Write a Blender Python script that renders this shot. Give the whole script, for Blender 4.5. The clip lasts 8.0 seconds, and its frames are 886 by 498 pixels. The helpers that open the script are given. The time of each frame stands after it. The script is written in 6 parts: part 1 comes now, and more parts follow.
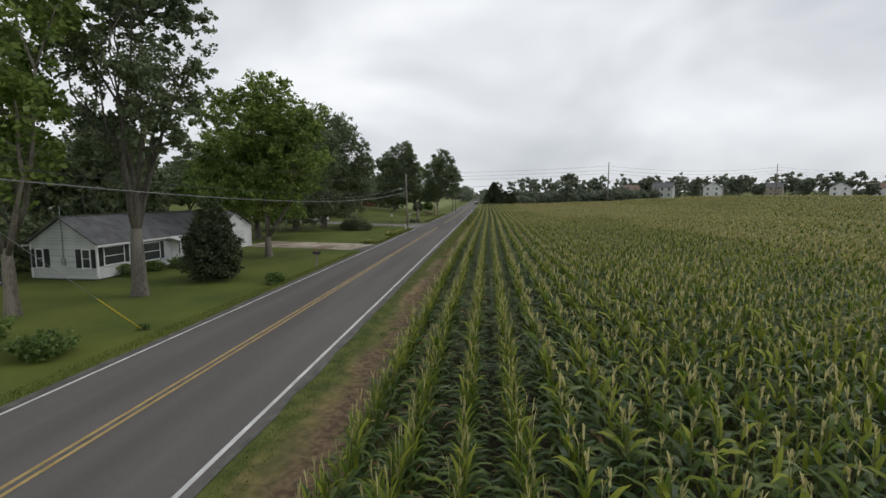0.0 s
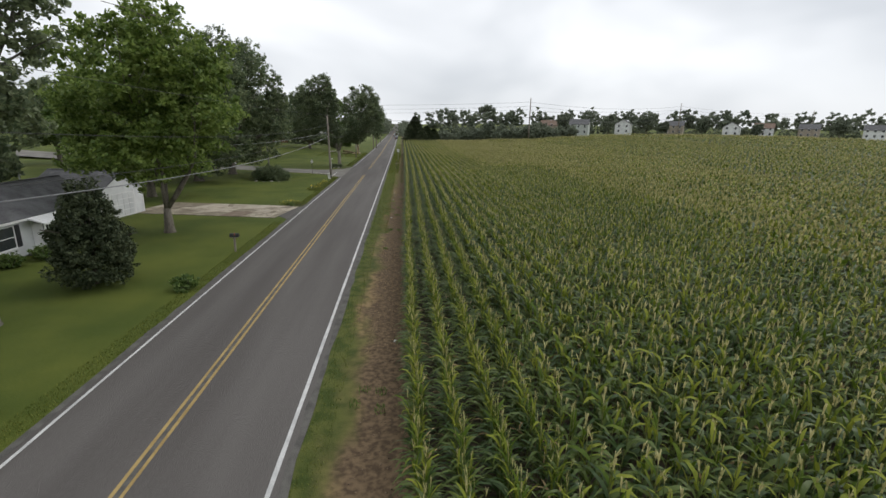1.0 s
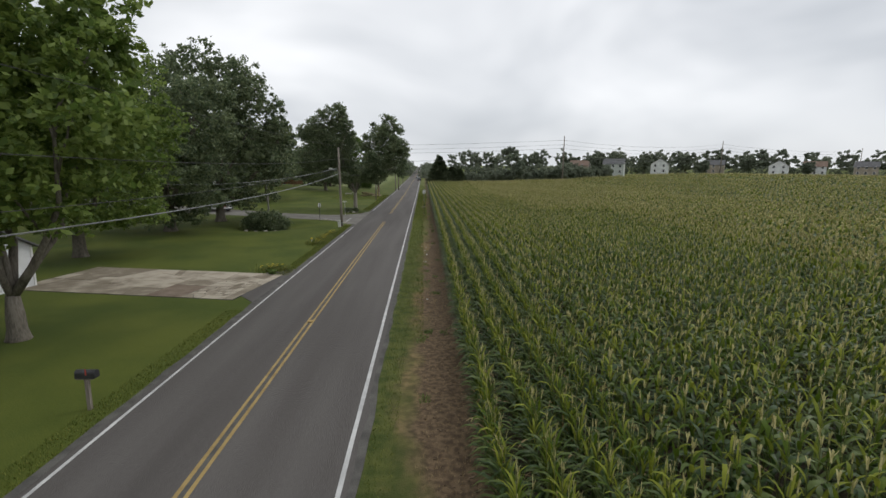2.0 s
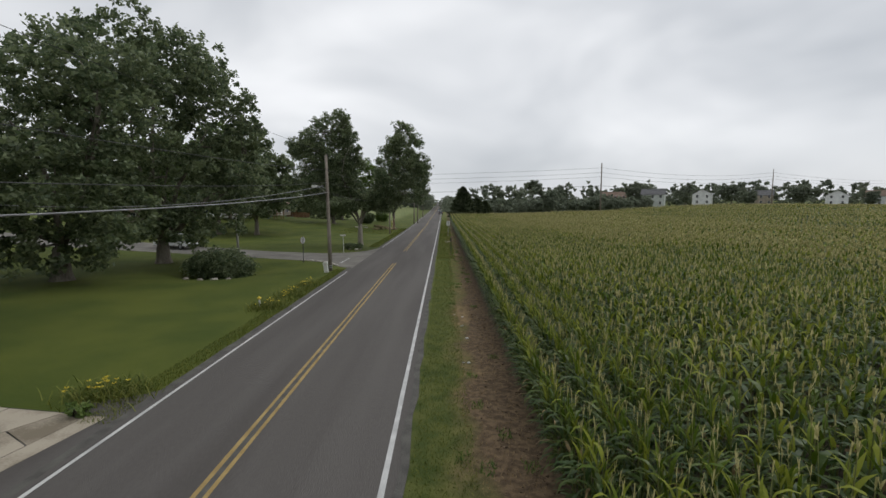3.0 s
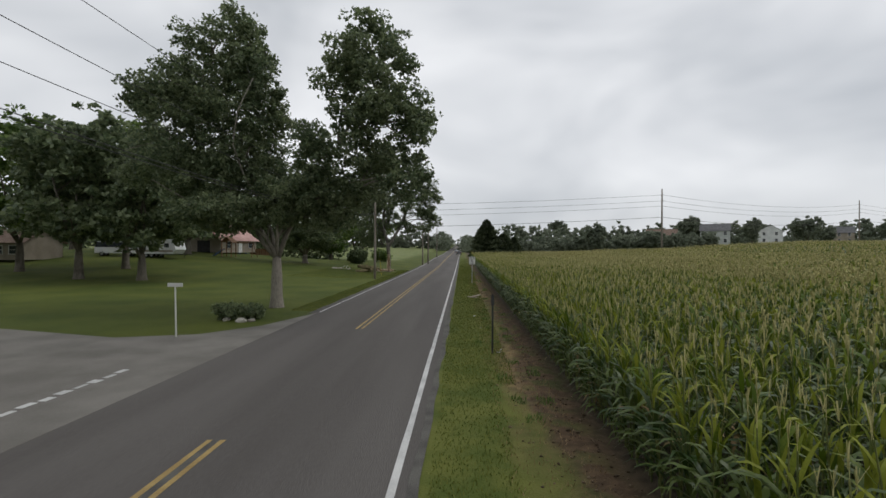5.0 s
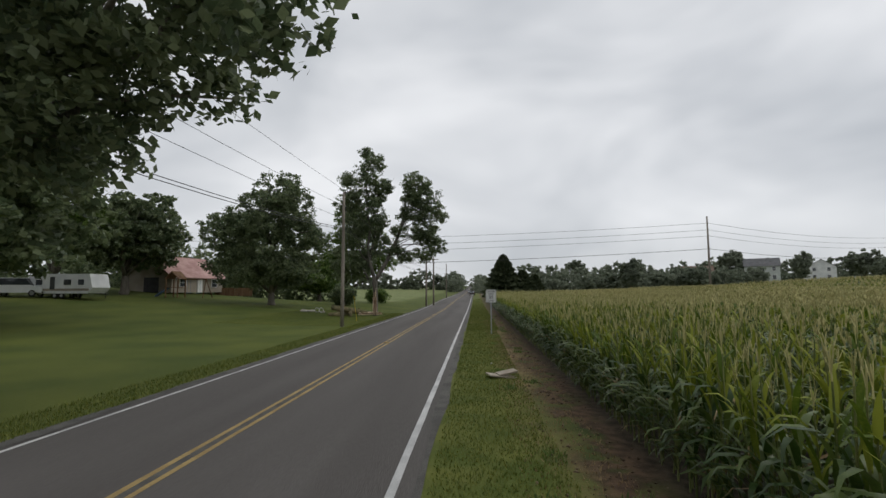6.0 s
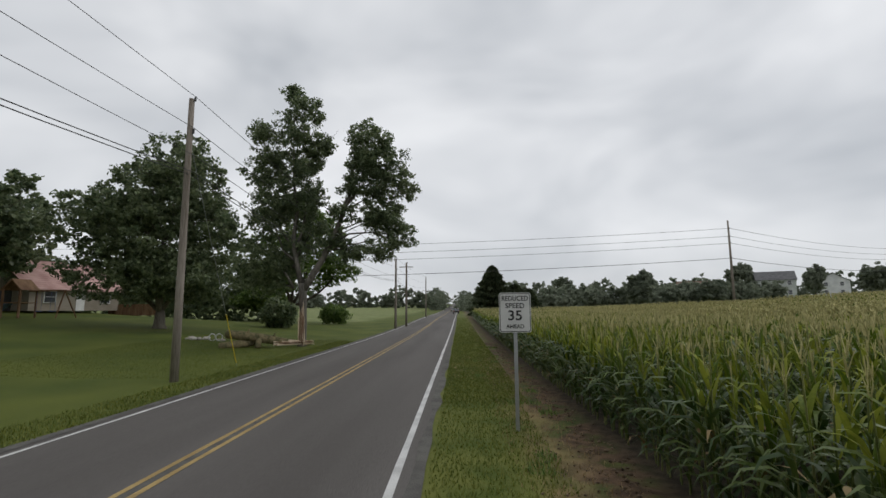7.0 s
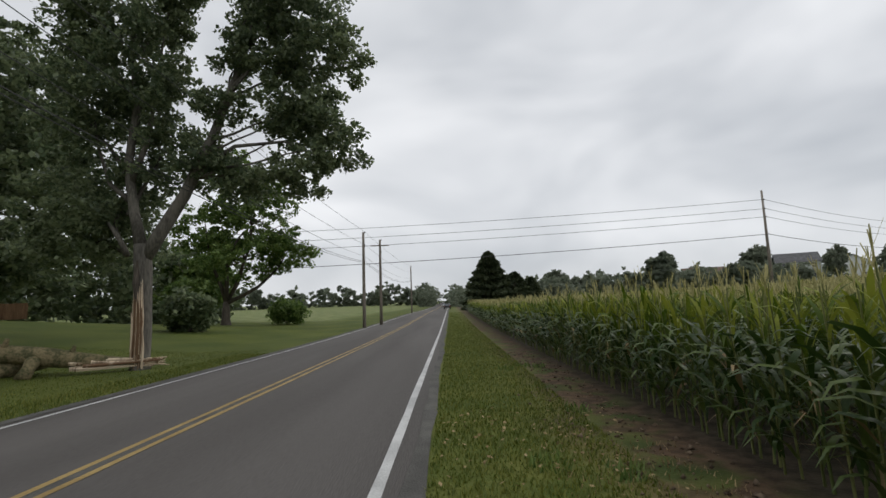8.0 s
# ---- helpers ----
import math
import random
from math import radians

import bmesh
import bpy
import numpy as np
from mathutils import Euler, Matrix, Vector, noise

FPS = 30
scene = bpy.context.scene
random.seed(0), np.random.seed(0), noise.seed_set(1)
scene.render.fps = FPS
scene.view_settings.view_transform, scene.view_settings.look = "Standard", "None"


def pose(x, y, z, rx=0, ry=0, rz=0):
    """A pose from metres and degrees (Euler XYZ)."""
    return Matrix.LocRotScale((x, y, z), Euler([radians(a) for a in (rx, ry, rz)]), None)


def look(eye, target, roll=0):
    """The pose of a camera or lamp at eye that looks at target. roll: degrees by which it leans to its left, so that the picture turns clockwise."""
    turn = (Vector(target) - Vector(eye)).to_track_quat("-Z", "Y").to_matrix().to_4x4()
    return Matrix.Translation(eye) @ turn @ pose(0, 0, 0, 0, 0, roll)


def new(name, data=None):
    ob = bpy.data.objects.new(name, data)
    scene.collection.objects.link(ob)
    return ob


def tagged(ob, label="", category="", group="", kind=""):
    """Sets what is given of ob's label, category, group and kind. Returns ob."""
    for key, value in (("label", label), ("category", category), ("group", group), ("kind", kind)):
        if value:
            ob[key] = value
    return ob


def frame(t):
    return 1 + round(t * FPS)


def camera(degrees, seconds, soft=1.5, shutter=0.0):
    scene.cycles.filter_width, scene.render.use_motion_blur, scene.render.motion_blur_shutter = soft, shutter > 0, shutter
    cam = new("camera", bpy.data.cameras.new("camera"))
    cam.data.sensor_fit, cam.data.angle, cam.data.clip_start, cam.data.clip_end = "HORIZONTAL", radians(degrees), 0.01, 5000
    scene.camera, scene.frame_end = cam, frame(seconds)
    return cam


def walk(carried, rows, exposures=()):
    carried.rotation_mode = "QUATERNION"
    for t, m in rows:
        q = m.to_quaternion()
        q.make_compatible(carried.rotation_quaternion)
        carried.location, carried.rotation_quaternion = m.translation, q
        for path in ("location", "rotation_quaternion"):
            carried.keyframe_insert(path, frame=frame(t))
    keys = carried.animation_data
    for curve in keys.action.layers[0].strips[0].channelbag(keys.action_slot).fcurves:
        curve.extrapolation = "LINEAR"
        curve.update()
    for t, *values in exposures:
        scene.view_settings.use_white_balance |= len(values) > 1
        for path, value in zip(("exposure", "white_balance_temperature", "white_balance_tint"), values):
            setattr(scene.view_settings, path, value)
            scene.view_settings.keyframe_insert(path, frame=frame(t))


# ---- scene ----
cam = camera(86.5, 8.0)
PATH = [
    (0, (8.917, -81.11, 5.474), (8.733, -79.131, 5.254), 0.16),
    (0.5, (7.415, -79.193, 6.41), (7.363, -77.226, 6.051), 2.1),
    (1, (6.38, -75.913, 8.15), (6.551, -73.984, 7.646), 1.2),
    (2.5, (4.77, -47.79, 6.12), (4.80, -45.804, 5.886), 0.5),
    (3, (4.482, -38.717, 5.394), (4.481, -36.726, 5.208), 0.3),
    (3.5, (4.28, -29.242, 4.459), (4.24, -27.245, 4.358), -0.4),
    (4, (4.177, -20.248, 4.173), (4.156, -18.248, 4.133), -2.9),
    (4.5, (4.221, -12.047, 3.936), (4.181, -10.048, 3.896), -0.1),
    (6, (4.418, 14.59, 2.527), (4.282, 16.577, 2.706), -0.2),
    (6.5, (4.392, 24.194, 2.524), (4.278, 26.176, 2.766), 1.6),
    (7, (4.253, 33.254, 2.302), (4.186, 35.236, 2.558), -0.4),
    (7.5, (4.129, 41.778, 2.038), (4.098, 43.763, 2.284), -1.5),
    (8, (4.065, 49.319, 1.652), (4.043, 51.304, 1.897), -2.0),
]
walk(cam, [(t, look(eye, target, roll)) for t, eye, target, roll in PATH],
     [(0, 0.09), (0.5, 0.16), (1.0, 0.33), (2.5, 0.06), (4.5, 0.0), (6.5, -0.09), (8, -0.03)])

# ---- light: an overcast sky with a weak, wide sun behind the cloud ----
world = bpy.data.worlds.new("overcast_sky")
scene.world = world
world.use_nodes = True
wn, wl = world.node_tree.nodes, world.node_tree.links
wn.clear()
w_out = wn.new("ShaderNodeOutputWorld")
w_bg = wn.new("ShaderNodeBackground")
w_bg.inputs["Strength"].default_value = 1.15
w_tc = wn.new("ShaderNodeTexCoord")
w_map = wn.new("ShaderNodeMapping")
w_map.inputs["Scale"].default_value = (1.0, 1.0, 2.0)
w_n1 = wn.new("ShaderNodeTexNoise")
w_n1.inputs["Scale"].default_value = 2.1
w_n1.inputs["Detail"].default_value = 3.5
w_n1.inputs["Roughness"].default_value = 0.5
w_n1.inputs["Distortion"].default_value = 0.35
w_ramp = wn.new("ShaderNodeValToRGB")
w_ramp.color_ramp.elements[0].position = 0.30
w_ramp.color_ramp.elements[0].color = (0.46, 0.485, 0.52, 1)
w_ramp.color_ramp.elements[1].position = 0.72
w_ramp.color_ramp.elements[1].color = (0.86, 0.87, 0.89, 1)
w_sky = wn.new("ShaderNodeTexSky")
w_sky.sky_type = "NISHITA"
w_sky.sun_disc = False
w_sky.sun_elevation = radians(50)
w_sky.sun_rotation = radians(60)
w_scale = wn.new("ShaderNodeVectorMath")
w_scale.operation = "SCALE"
w_scale.inputs["Scale"].default_value = 0.06
w_mix = wn.new("ShaderNodeMix")
w_mix.data_type = "RGBA"
w_mix.inputs["Factor"].default_value = 0.93
wl.new(w_tc.outputs["Generated"], w_map.inputs["Vector"])
wl.new(w_map.outputs["Vector"], w_n1.inputs["Vector"])
wl.new(w_n1.outputs["Fac"], w_ramp.inputs["Fac"])
wl.new(w_sky.outputs["Color"], w_scale.inputs[0])
wl.new(w_scale.outputs["Vector"], w_mix.inputs["A"])
wl.new(w_ramp.outputs["Color"], w_mix.inputs["B"])
wl.new(w_mix.outputs["Result"], w_bg.inputs["Color"])
wl.new(w_bg.outputs["Background"], w_out.inputs["Surface"])
sun_data = bpy.data.lights.new("sun", "SUN")
sun_data.energy, sun_data.angle, sun_data.color = 0.6, radians(25), (1.0, 0.97, 0.92)
sun = new("sun", sun_data)
sun.matrix_world = look((60, 30, 80), (0, 0, 0))

# ---- materials ----
def mat(name, c1, c2, scale=3.0, rough=0.8, bump=0.0, bscale=40.0, metal=0.0, island=0.0, piece=0.0, through_light=0.0,
        fine=0.35, stretch=(1, 1, 1), spec=0.3, c3=None):
    """Two colours mixed by coarse and fine noise in world metres; island and piece vary the value leaf by leaf or object by object."""
    m = bpy.data.materials.new(name)
    m.use_nodes = True
    n, l = m.node_tree.nodes, m.node_tree.links
    n.clear()
    out, bsdf, geo = n.new("ShaderNodeOutputMaterial"), n.new("ShaderNodeBsdfPrincipled"), n.new("ShaderNodeNewGeometry")
    mp = n.new("ShaderNodeMapping")
    mp.inputs["Scale"].default_value = stretch
    l.new(geo.outputs["Position"], mp.inputs["Vector"])
    coarse, small = n.new("ShaderNodeTexNoise"), n.new("ShaderNodeTexNoise")
    coarse.inputs["Scale"].default_value, coarse.inputs["Detail"].default_value = scale, 3.0
    small.inputs["Scale"].default_value, small.inputs["Detail"].default_value = bscale, 2.0
    l.new(mp.outputs["Vector"], coarse.inputs["Vector"])
    l.new(mp.outputs["Vector"], small.inputs["Vector"])
    ramp = n.new("ShaderNodeValToRGB")
    ramp.color_ramp.elements[0].position, ramp.color_ramp.elements[1].position = 0.33, 0.67
    ramp.color_ramp.elements[0].color, ramp.color_ramp.elements[1].color = (*c1, 1), (*c2, 1)
    if c3:
        e = ramp.color_ramp.elements.new(0.5)
        e.color = (*c3, 1)
    add = n.new("ShaderNodeMath")
    add.operation = "MULTIPLY_ADD"
    add.inputs[1].default_value, add.inputs[2].default_value = fine, -fine / 2
    l.new(small.outputs["Fac"], add.inputs[0])
    tot = n.new("ShaderNodeMath")
    l.new(coarse.outputs["Fac"], tot.inputs[0])
    l.new(add.outputs[0], tot.inputs[1])
    last = tot
    for amount, src in ((island, geo.outputs["Random Per Island"]), (piece, None)):
        if amount:
            if src is None:
                src = n.new("ShaderNodeObjectInfo").outputs["Random"]
            a = n.new("ShaderNodeMath")
            a.operation = "MULTIPLY_ADD"
            a.inputs[1].default_value, a.inputs[2].default_value = amount, -amount / 2
            l.new(src, a.inputs[0])
            s = n.new("ShaderNodeMath")
            l.new(last.outputs[0], s.inputs[0])
            l.new(a.outputs[0], s.inputs[1])
            last = s
    l.new(last.outputs[0], ramp.inputs["Fac"])
    l.new(ramp.outputs["Color"], bsdf.inputs["Base Color"])
    bsdf.inputs["Roughness"].default_value = rough
    bsdf.inputs["Metallic"].default_value = metal
    bsdf.inputs["Specular IOR Level"].default_value = spec
    if bump:
        b = n.new("ShaderNodeBump")
        b.inputs["Strength"].default_value, b.inputs["Distance"].default_value = bump, 0.02
        l.new(small.outputs["Fac"], b.inputs["Height"])
        l.new(b.outputs["Normal"], bsdf.inputs["Normal"])
    if through_light:
        tr, mx = n.new("ShaderNodeBsdfTranslucent"), n.new("ShaderNodeMixShader")
        l.new(ramp.outputs["Color"], tr.inputs["Color"])
        mx.inputs["Fac"].default_value = through_light
        l.new(bsdf.outputs["BSDF"], mx.inputs[1])
        l.new(tr.outputs["BSDF"], mx.inputs[2])
        l.new(mx.outputs["Shader"], out.inputs["Surface"])
    else:
        l.new(bsdf.outputs["BSDF"], out.inputs["Surface"])
    return m


M_ASPHALT = mat("asphalt", (0.087, 0.079, 0.073), (0.126, 0.116, 0.108), 0.35, 0.9, 0.5, 60, fine=0.5, stretch=(1.6, 0.12, 1))
M_ASPHALT_OLD = mat("old_asphalt", (0.145, 0.136, 0.120), (0.225, 0.212, 0.190), 0.5, 0.92, 0.5, 50, fine=0.5)
M_LAWN_EDGE = mat("asphalt_edge", (0.075, 0.072, 0.066), (0.13, 0.125, 0.112), 2.0, 0.95, 0.6, 50, fine=0.6)
M_WHITE_LINE = mat("white_road_paint", (0.42, 0.42, 0.41), (0.62, 0.62, 0.60), 1.6, 0.7, 0.2, 45, fine=0.6)
M_YELLOW_LINE = mat("yellow_road_paint", (0.27, 0.185, 0.070), (0.41, 0.295, 0.115), 1.6, 0.7, 0.2, 45, fine=0.8)
M_CONCRETE = mat("cracked_concrete", (0.20, 0.168, 0.122), (0.42, 0.370, 0.292), 0.9, 0.9, 0.4, 25, fine=0.4, piece=0.45)
M_PATCH = mat("brown_patch", (0.150, 0.112, 0.082), (0.230, 0.180, 0.136), 1.4, 0.9, 0.3, 25, fine=0.4)
M_BARK = mat("grey_bark", (0.095, 0.083, 0.066), (0.22, 0.195, 0.16), 2.0, 0.95, 1.0, 18, fine=0.7, stretch=(1, 1, 0.25))
M_BARK_PALE = mat("pale_bark", (0.15, 0.135, 0.11), (0.30, 0.27, 0.225), 2.0, 0.95, 1.0, 18, fine=0.7, stretch=(1, 1, 0.25))
M_BARK_MID = mat("weathered_bark", (0.072, 0.066, 0.055), (0.17, 0.155, 0.13), 2.0, 0.95, 1.0, 18, fine=0.7, stretch=(1, 1, 0.25))
M_BARK_MOSS = mat("mossy_bark", (0.085, 0.085, 0.04), (0.25, 0.20, 0.11), 3.0, 0.95, 1.0, 14, fine=0.8)
M_BARK_DARK = mat("dark_bark", (0.05, 0.042, 0.034), (0.12, 0.10, 0.08), 2.0, 0.95, 1.0, 18, fine=0.7, stretch=(1, 1, 0.25))
M_RAW_WOOD = mat("torn_heartwood", (0.17, 0.10, 0.055), (0.70, 0.57, 0.42), 2.5, 0.85, 0.6, 14, island=0.6, fine=0.7, stretch=(1, 1, 0.15))
M_LEAF = mat("maple_leaf", (0.082, 0.140, 0.034), (0.195, 0.270, 0.074), 0.35, 0.52, island=0.75, through_light=0.5, spec=0.42)
M_LEAF_LIGHT = mat("light_leaf", (0.110, 0.172, 0.036), (0.250, 0.325, 0.080), 0.35, 0.52, island=0.75, through_light=0.5, spec=0.42)
M_LEAF_DARK = mat("dark_leaf", (0.100, 0.138, 0.070), (0.225, 0.268, 0.138), 0.35, 0.45, island=0.7, through_light=0.5, spec=0.5)
M_NEEDLE = mat("needle", (0.036, 0.052, 0.024), (0.088, 0.106, 0.052), 0.6, 0.7, island=0.8, through_light=0.1)
# foliage colour paled and greyed to carry the haze of distance
M_HAZED_LEAF = mat("hazed_leaf", (0.150, 0.178, 0.128), (0.245, 0.272, 0.200), 0.06, 0.75, island=0.5, through_light=0.5, spec=0.2)
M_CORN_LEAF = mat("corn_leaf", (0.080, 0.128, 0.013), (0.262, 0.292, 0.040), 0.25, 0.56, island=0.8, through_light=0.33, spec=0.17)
# lower leaves: a greener hue, also darkened for the shade inside the canopy
M_CORN_LOW_SHADED = mat("corn_shaded_lower_leaf", (0.032, 0.066, 0.012), (0.104, 0.146, 0.032), 0.25, 0.40, island=0.8, through_light=0.22, spec=0.32)
M_CORN_STALK = mat("corn_stalk", (0.10, 0.13, 0.035), (0.20, 0.21, 0.075), 2.0, 0.6, island=0.5)
M_TASSEL = mat("corn_tassel", (0.34, 0.32, 0.135), (0.56, 0.505, 0.245), 0.4, 0.7, island=0.8, through_light=0.25)
M_GRASS = mat("grass_blade", (0.080, 0.112, 0.014), (0.190, 0.205, 0.042), 0.5, 0.6, island=0.8, through_light=0.3)
M_DRY = mat("dry_straw", (0.22, 0.15, 0.07), (0.36, 0.27, 0.14), 1.0, 0.8, island=0.6)
M_POLE_GREY = mat("bleached_pole", (0.27, 0.26, 0.24), (0.44, 0.43, 0.40), 1.2, 0.9, 0.5, 30, fine=0.6, stretch=(1, 1, 0.08))
M_POLE = mat("weathered_pole", (0.15, 0.125, 0.10), (0.30, 0.265, 0.225), 1.2, 0.9, 0.7, 30, fine=0.6, stretch=(1, 1, 0.08))
M_METAL = mat("galvanised_steel", (0.32, 0.33, 0.34), (0.45, 0.46, 0.47), 3.0, 0.45, 0.05, 60, metal=0.7)
M_DARK_METAL = mat("dark_metal", (0.04, 0.04, 0.042), (0.075, 0.075, 0.075), 3.0, 0.5, 0.05, 60, metal=0.3)
M_CABLE = mat("black_cable", (0.05, 0.05, 0.05), (0.09, 0.09, 0.09), 2.0, 0.6)
M_WIRE = mat("bare_wire", (0.25, 0.25, 0.26), (0.36, 0.36, 0.37), 2.0, 0.5, metal=0.4)
M_SIGN = mat("sign_white", (0.60, 0.60, 0.58), (0.70, 0.70, 0.68), 2.0, 0.45, 0.02, 60)
M_SIGN_BACK = mat("sign_back", (0.42, 0.42, 0.41), (0.55, 0.55, 0.54), 3.0, 0.5, metal=0.3)
M_BLACK = mat("black_legend", (0.018, 0.018, 0.018), (0.03, 0.03, 0.03), 3.0, 0.5)
M_SIDING = mat("white_siding", (0.56, 0.57, 0.57), (0.70, 0.71, 0.70), 0.8, 0.55, 0.03, 30, fine=0.25)
# white siding toned down for gable shade; also the cream of a far house
M_SIDING_GREY = mat("shaded_gable_and_cream_siding", (0.40, 0.425, 0.40), (0.52, 0.545, 0.52), 0.8, 0.6, 0.03, 30, fine=0.25, piece=0.35)
M_TRIM = mat("white_trim", (0.70, 0.70, 0.69), (0.80, 0.80, 0.79), 1.5, 0.5)
M_ROOF = mat("grey_shingle", (0.085, 0.085, 0.088), (0.145, 0.145, 0.148), 1.2, 0.95, 0.6, 25, fine=0.7)
M_ROOF_RED = mat("faded_red_roof", (0.40, 0.235, 0.215), (0.56, 0.37, 0.335), 0.8, 0.9, 0.3, 25, fine=0.4)
M_ROOF_BROWN = mat("brown_shingle", (0.13, 0.09, 0.07), (0.22, 0.16, 0.125), 1.0, 0.95, 0.5, 25, fine=0.6)
M_TAN = mat("tan_siding", (0.25, 0.215, 0.17), (0.35, 0.305, 0.25), 0.6, 0.8, 0.05, 25)
M_BLOCK = mat("concrete_block", (0.16, 0.155, 0.145), (0.25, 0.245, 0.23), 2.0, 0.95, 0.4, 20)
M_SHUTTER = mat("black_shutter", (0.02, 0.02, 0.022), (0.04, 0.04, 0.042), 2.0, 0.6)
M_GLASS = mat("window_glass", (0.03, 0.035, 0.04), (0.06, 0.065, 0.07), 0.7, 0.06, spec=0.8)
M_CAR_WHITE = mat("white_car_paint", (0.70, 0.71, 0.72), (0.78, 0.79, 0.80), 1.0, 0.2, spec=0.6)
M_CAR_DARK = mat("dark_car_paint", (0.03, 0.03, 0.035), (0.05, 0.05, 0.055), 1.0, 0.2, spec=0.6)
M_TYRE = mat("tyre_rubber", (0.015, 0.015, 0.015), (0.03, 0.03, 0.03), 5.0, 0.9)
M_RED = mat("red_paint", (0.30, 0.05, 0.035), (0.42, 0.085, 0.06), 2.0, 0.5)
M_BLUE = mat("blue_plastic", (0.06, 0.11, 0.26), (0.10, 0.17, 0.36), 2.0, 0.5)
M_WOOD = mat("brown_timber", (0.14, 0.075, 0.04), (0.25, 0.15, 0.085), 2.5, 0.85, 0.4, 25, stretch=(1, 1, 0.2))
M_YELLOW = mat("yellow_plastic", (0.55, 0.40, 0.03), (0.68, 0.52, 0.06), 2.0, 0.5)
M_BOX = mat("utility_cover", (0.50, 0.50, 0.46), (0.62, 0.62, 0.58), 2.0, 0.6, 0.05, 30)
M_STONE = mat("pale_fieldstone", (0.26, 0.235, 0.20), (0.46, 0.43, 0.38), 4.0, 0.9, 0.4, 25, piece=0.6)
M_FLOWER = mat("yellow_flower", (0.62, 0.46, 0.03), (0.80, 0.66, 0.08), 2.0, 0.6, island=0.6, through_light=0.3)
M_CLOD = mat("soil_clod", (0.075, 0.053, 0.036), (0.20, 0.148, 0.10), 4.0, 0.95, island=0.7)
M_LITTER = mat("white_litter", (0.42, 0.42, 0.40), (0.58, 0.58, 0.56), 4.0, 0.7)
M_CARDBOARD = mat("wet_cardboard", (0.30, 0.255, 0.195), (0.43, 0.38, 0.31), 3.0, 0.9, 0.2, 20)


def ground_material():
    """Mown grass left and right of the road, a worn dirt strip along the corn, dark soil under it; pale hay field far away."""
    m = mat("ground_cover", (0.052, 0.076, 0.008), (0.098, 0.116, 0.016), 0.22, 0.95, 0.9, 30, fine=0.55)
    n, l = m.node_tree.nodes, m.node_tree.links
    bsdf = [k for k in n if k.type == "BSDF_PRINCIPLED"][0]
    grass = bsdf.inputs["Base Color"].links[0].from_socket
    geo = [k for k in n if k.type == "NEW_GEOMETRY"][0]
    sep = n.new("ShaderNodeSeparateXYZ")
    l.new(geo.outputs["Position"], sep.inputs[0])

    def noisy(scale, detail=3.0, stretch=(1, 1, 1)):
        mp, t = n.new("ShaderNodeMapping"), n.new("ShaderNodeTexNoise")
        mp.inputs["Scale"].default_value = stretch
        t.inputs["Scale"].default_value, t.inputs["Detail"].default_value = scale, detail
        l.new(geo.outputs["Position"], mp.inputs["Vector"])
        l.new(mp.outputs["Vector"], t.inputs["Vector"])
        return t.outputs["Fac"]

    def calc(op, a, b, c=None):
        k = n.new("ShaderNodeMath")
        k.operation = op
        for i, v in enumerate((a, b, c)):
            if v is None:
                continue
            if isinstance(v, (int, float)):
                k.inputs[i].default_value = v
            else:
                l.new(v, k.inputs[i])
        return k.outputs[0]

    def step(v, lo, hi):
        k = n.new("ShaderNodeMapRange")
        k.interpolation_type = "SMOOTHSTEP"
        k.inputs["From Min"].default_value, k.inputs["From Max"].default_value = lo, hi
        l.new(v, k.inputs["Value"])
        return k.outputs["Result"]

    def blend(f, a, b):
        k = n.new("ShaderNodeMix")
        k.data_type = "RGBA"
        for key, v in (("Factor", f), ("A", a), ("B", b)):
            if isinstance(v, tuple):
                k.inputs[key].default_value = (*v, 1)
            else:
                l.new(v, k.inputs[key])
        return k.outputs["Result"]

    x, y = sep.outputs["X"], sep.outputs["Y"]
    wob = calc("MULTIPLY_ADD", noisy(0.8, 4.0, (1, 0.5, 1)), 2.2, -1.1)
    xs = calc("SUBTRACT", calc("ADD", x, wob), calc("MULTIPLY_ADD", step(y, -50.0, 15.0), 0.92, -0.14))
    verge = blend(step(noisy(0.9, 4.0), 0.35, 0.65), (0.066, 0.092, 0.012), (0.128, 0.140, 0.028))
    shaggy = blend(step(noisy(1.6, 4.0), 0.35, 0.65), (0.042, 0.062, 0.010), (0.092, 0.104, 0.024))
    verge = blend(step(y, -35.0, 15.0), shaggy, verge)
    grass = blend(step(x, 2.6, 3.4), grass, verge)
    straw = blend(step(noisy(3.0, 4.0), 0.35, 0.65), (0.135, 0.092, 0.048), (0.290, 0.200, 0.100))
    soil = blend(step(noisy(6.0, 4.0), 0.35, 0.65), (0.074, 0.050, 0.029), (0.158, 0.110, 0.063))
    dead = calc("MULTIPLY", step(noisy(0.16, 3.0, (2.5, 1, 1)), 0.46, 0.60), step(y, 62.0, 40.0))
    dry = calc("MULTIPLY", step(xs, 4.25, 5.0), calc("MULTIPLY_ADD", dead, 0.72, 0.24))
    c = blend(dry, grass, straw)
    # towards higher y the strip's soil is a darker brown with weed patches
    dark_dirt = blend(step(noisy(5.0, 4.0), 0.35, 0.65), (0.060, 0.036, 0.020), (0.128, 0.080, 0.045))
    weeds = calc("MULTIPLY", step(noisy(1.4, 4.0), 0.46, 0.60), step(xs, 6.6, 5.4))
    dark_dirt = blend(weeds, dark_dirt, shaggy)
    soil = blend(step(y, -15.0, 18.0), soil, dark_dirt)
    c = blend(step(xs, 4.75, 5.45), c, soil)
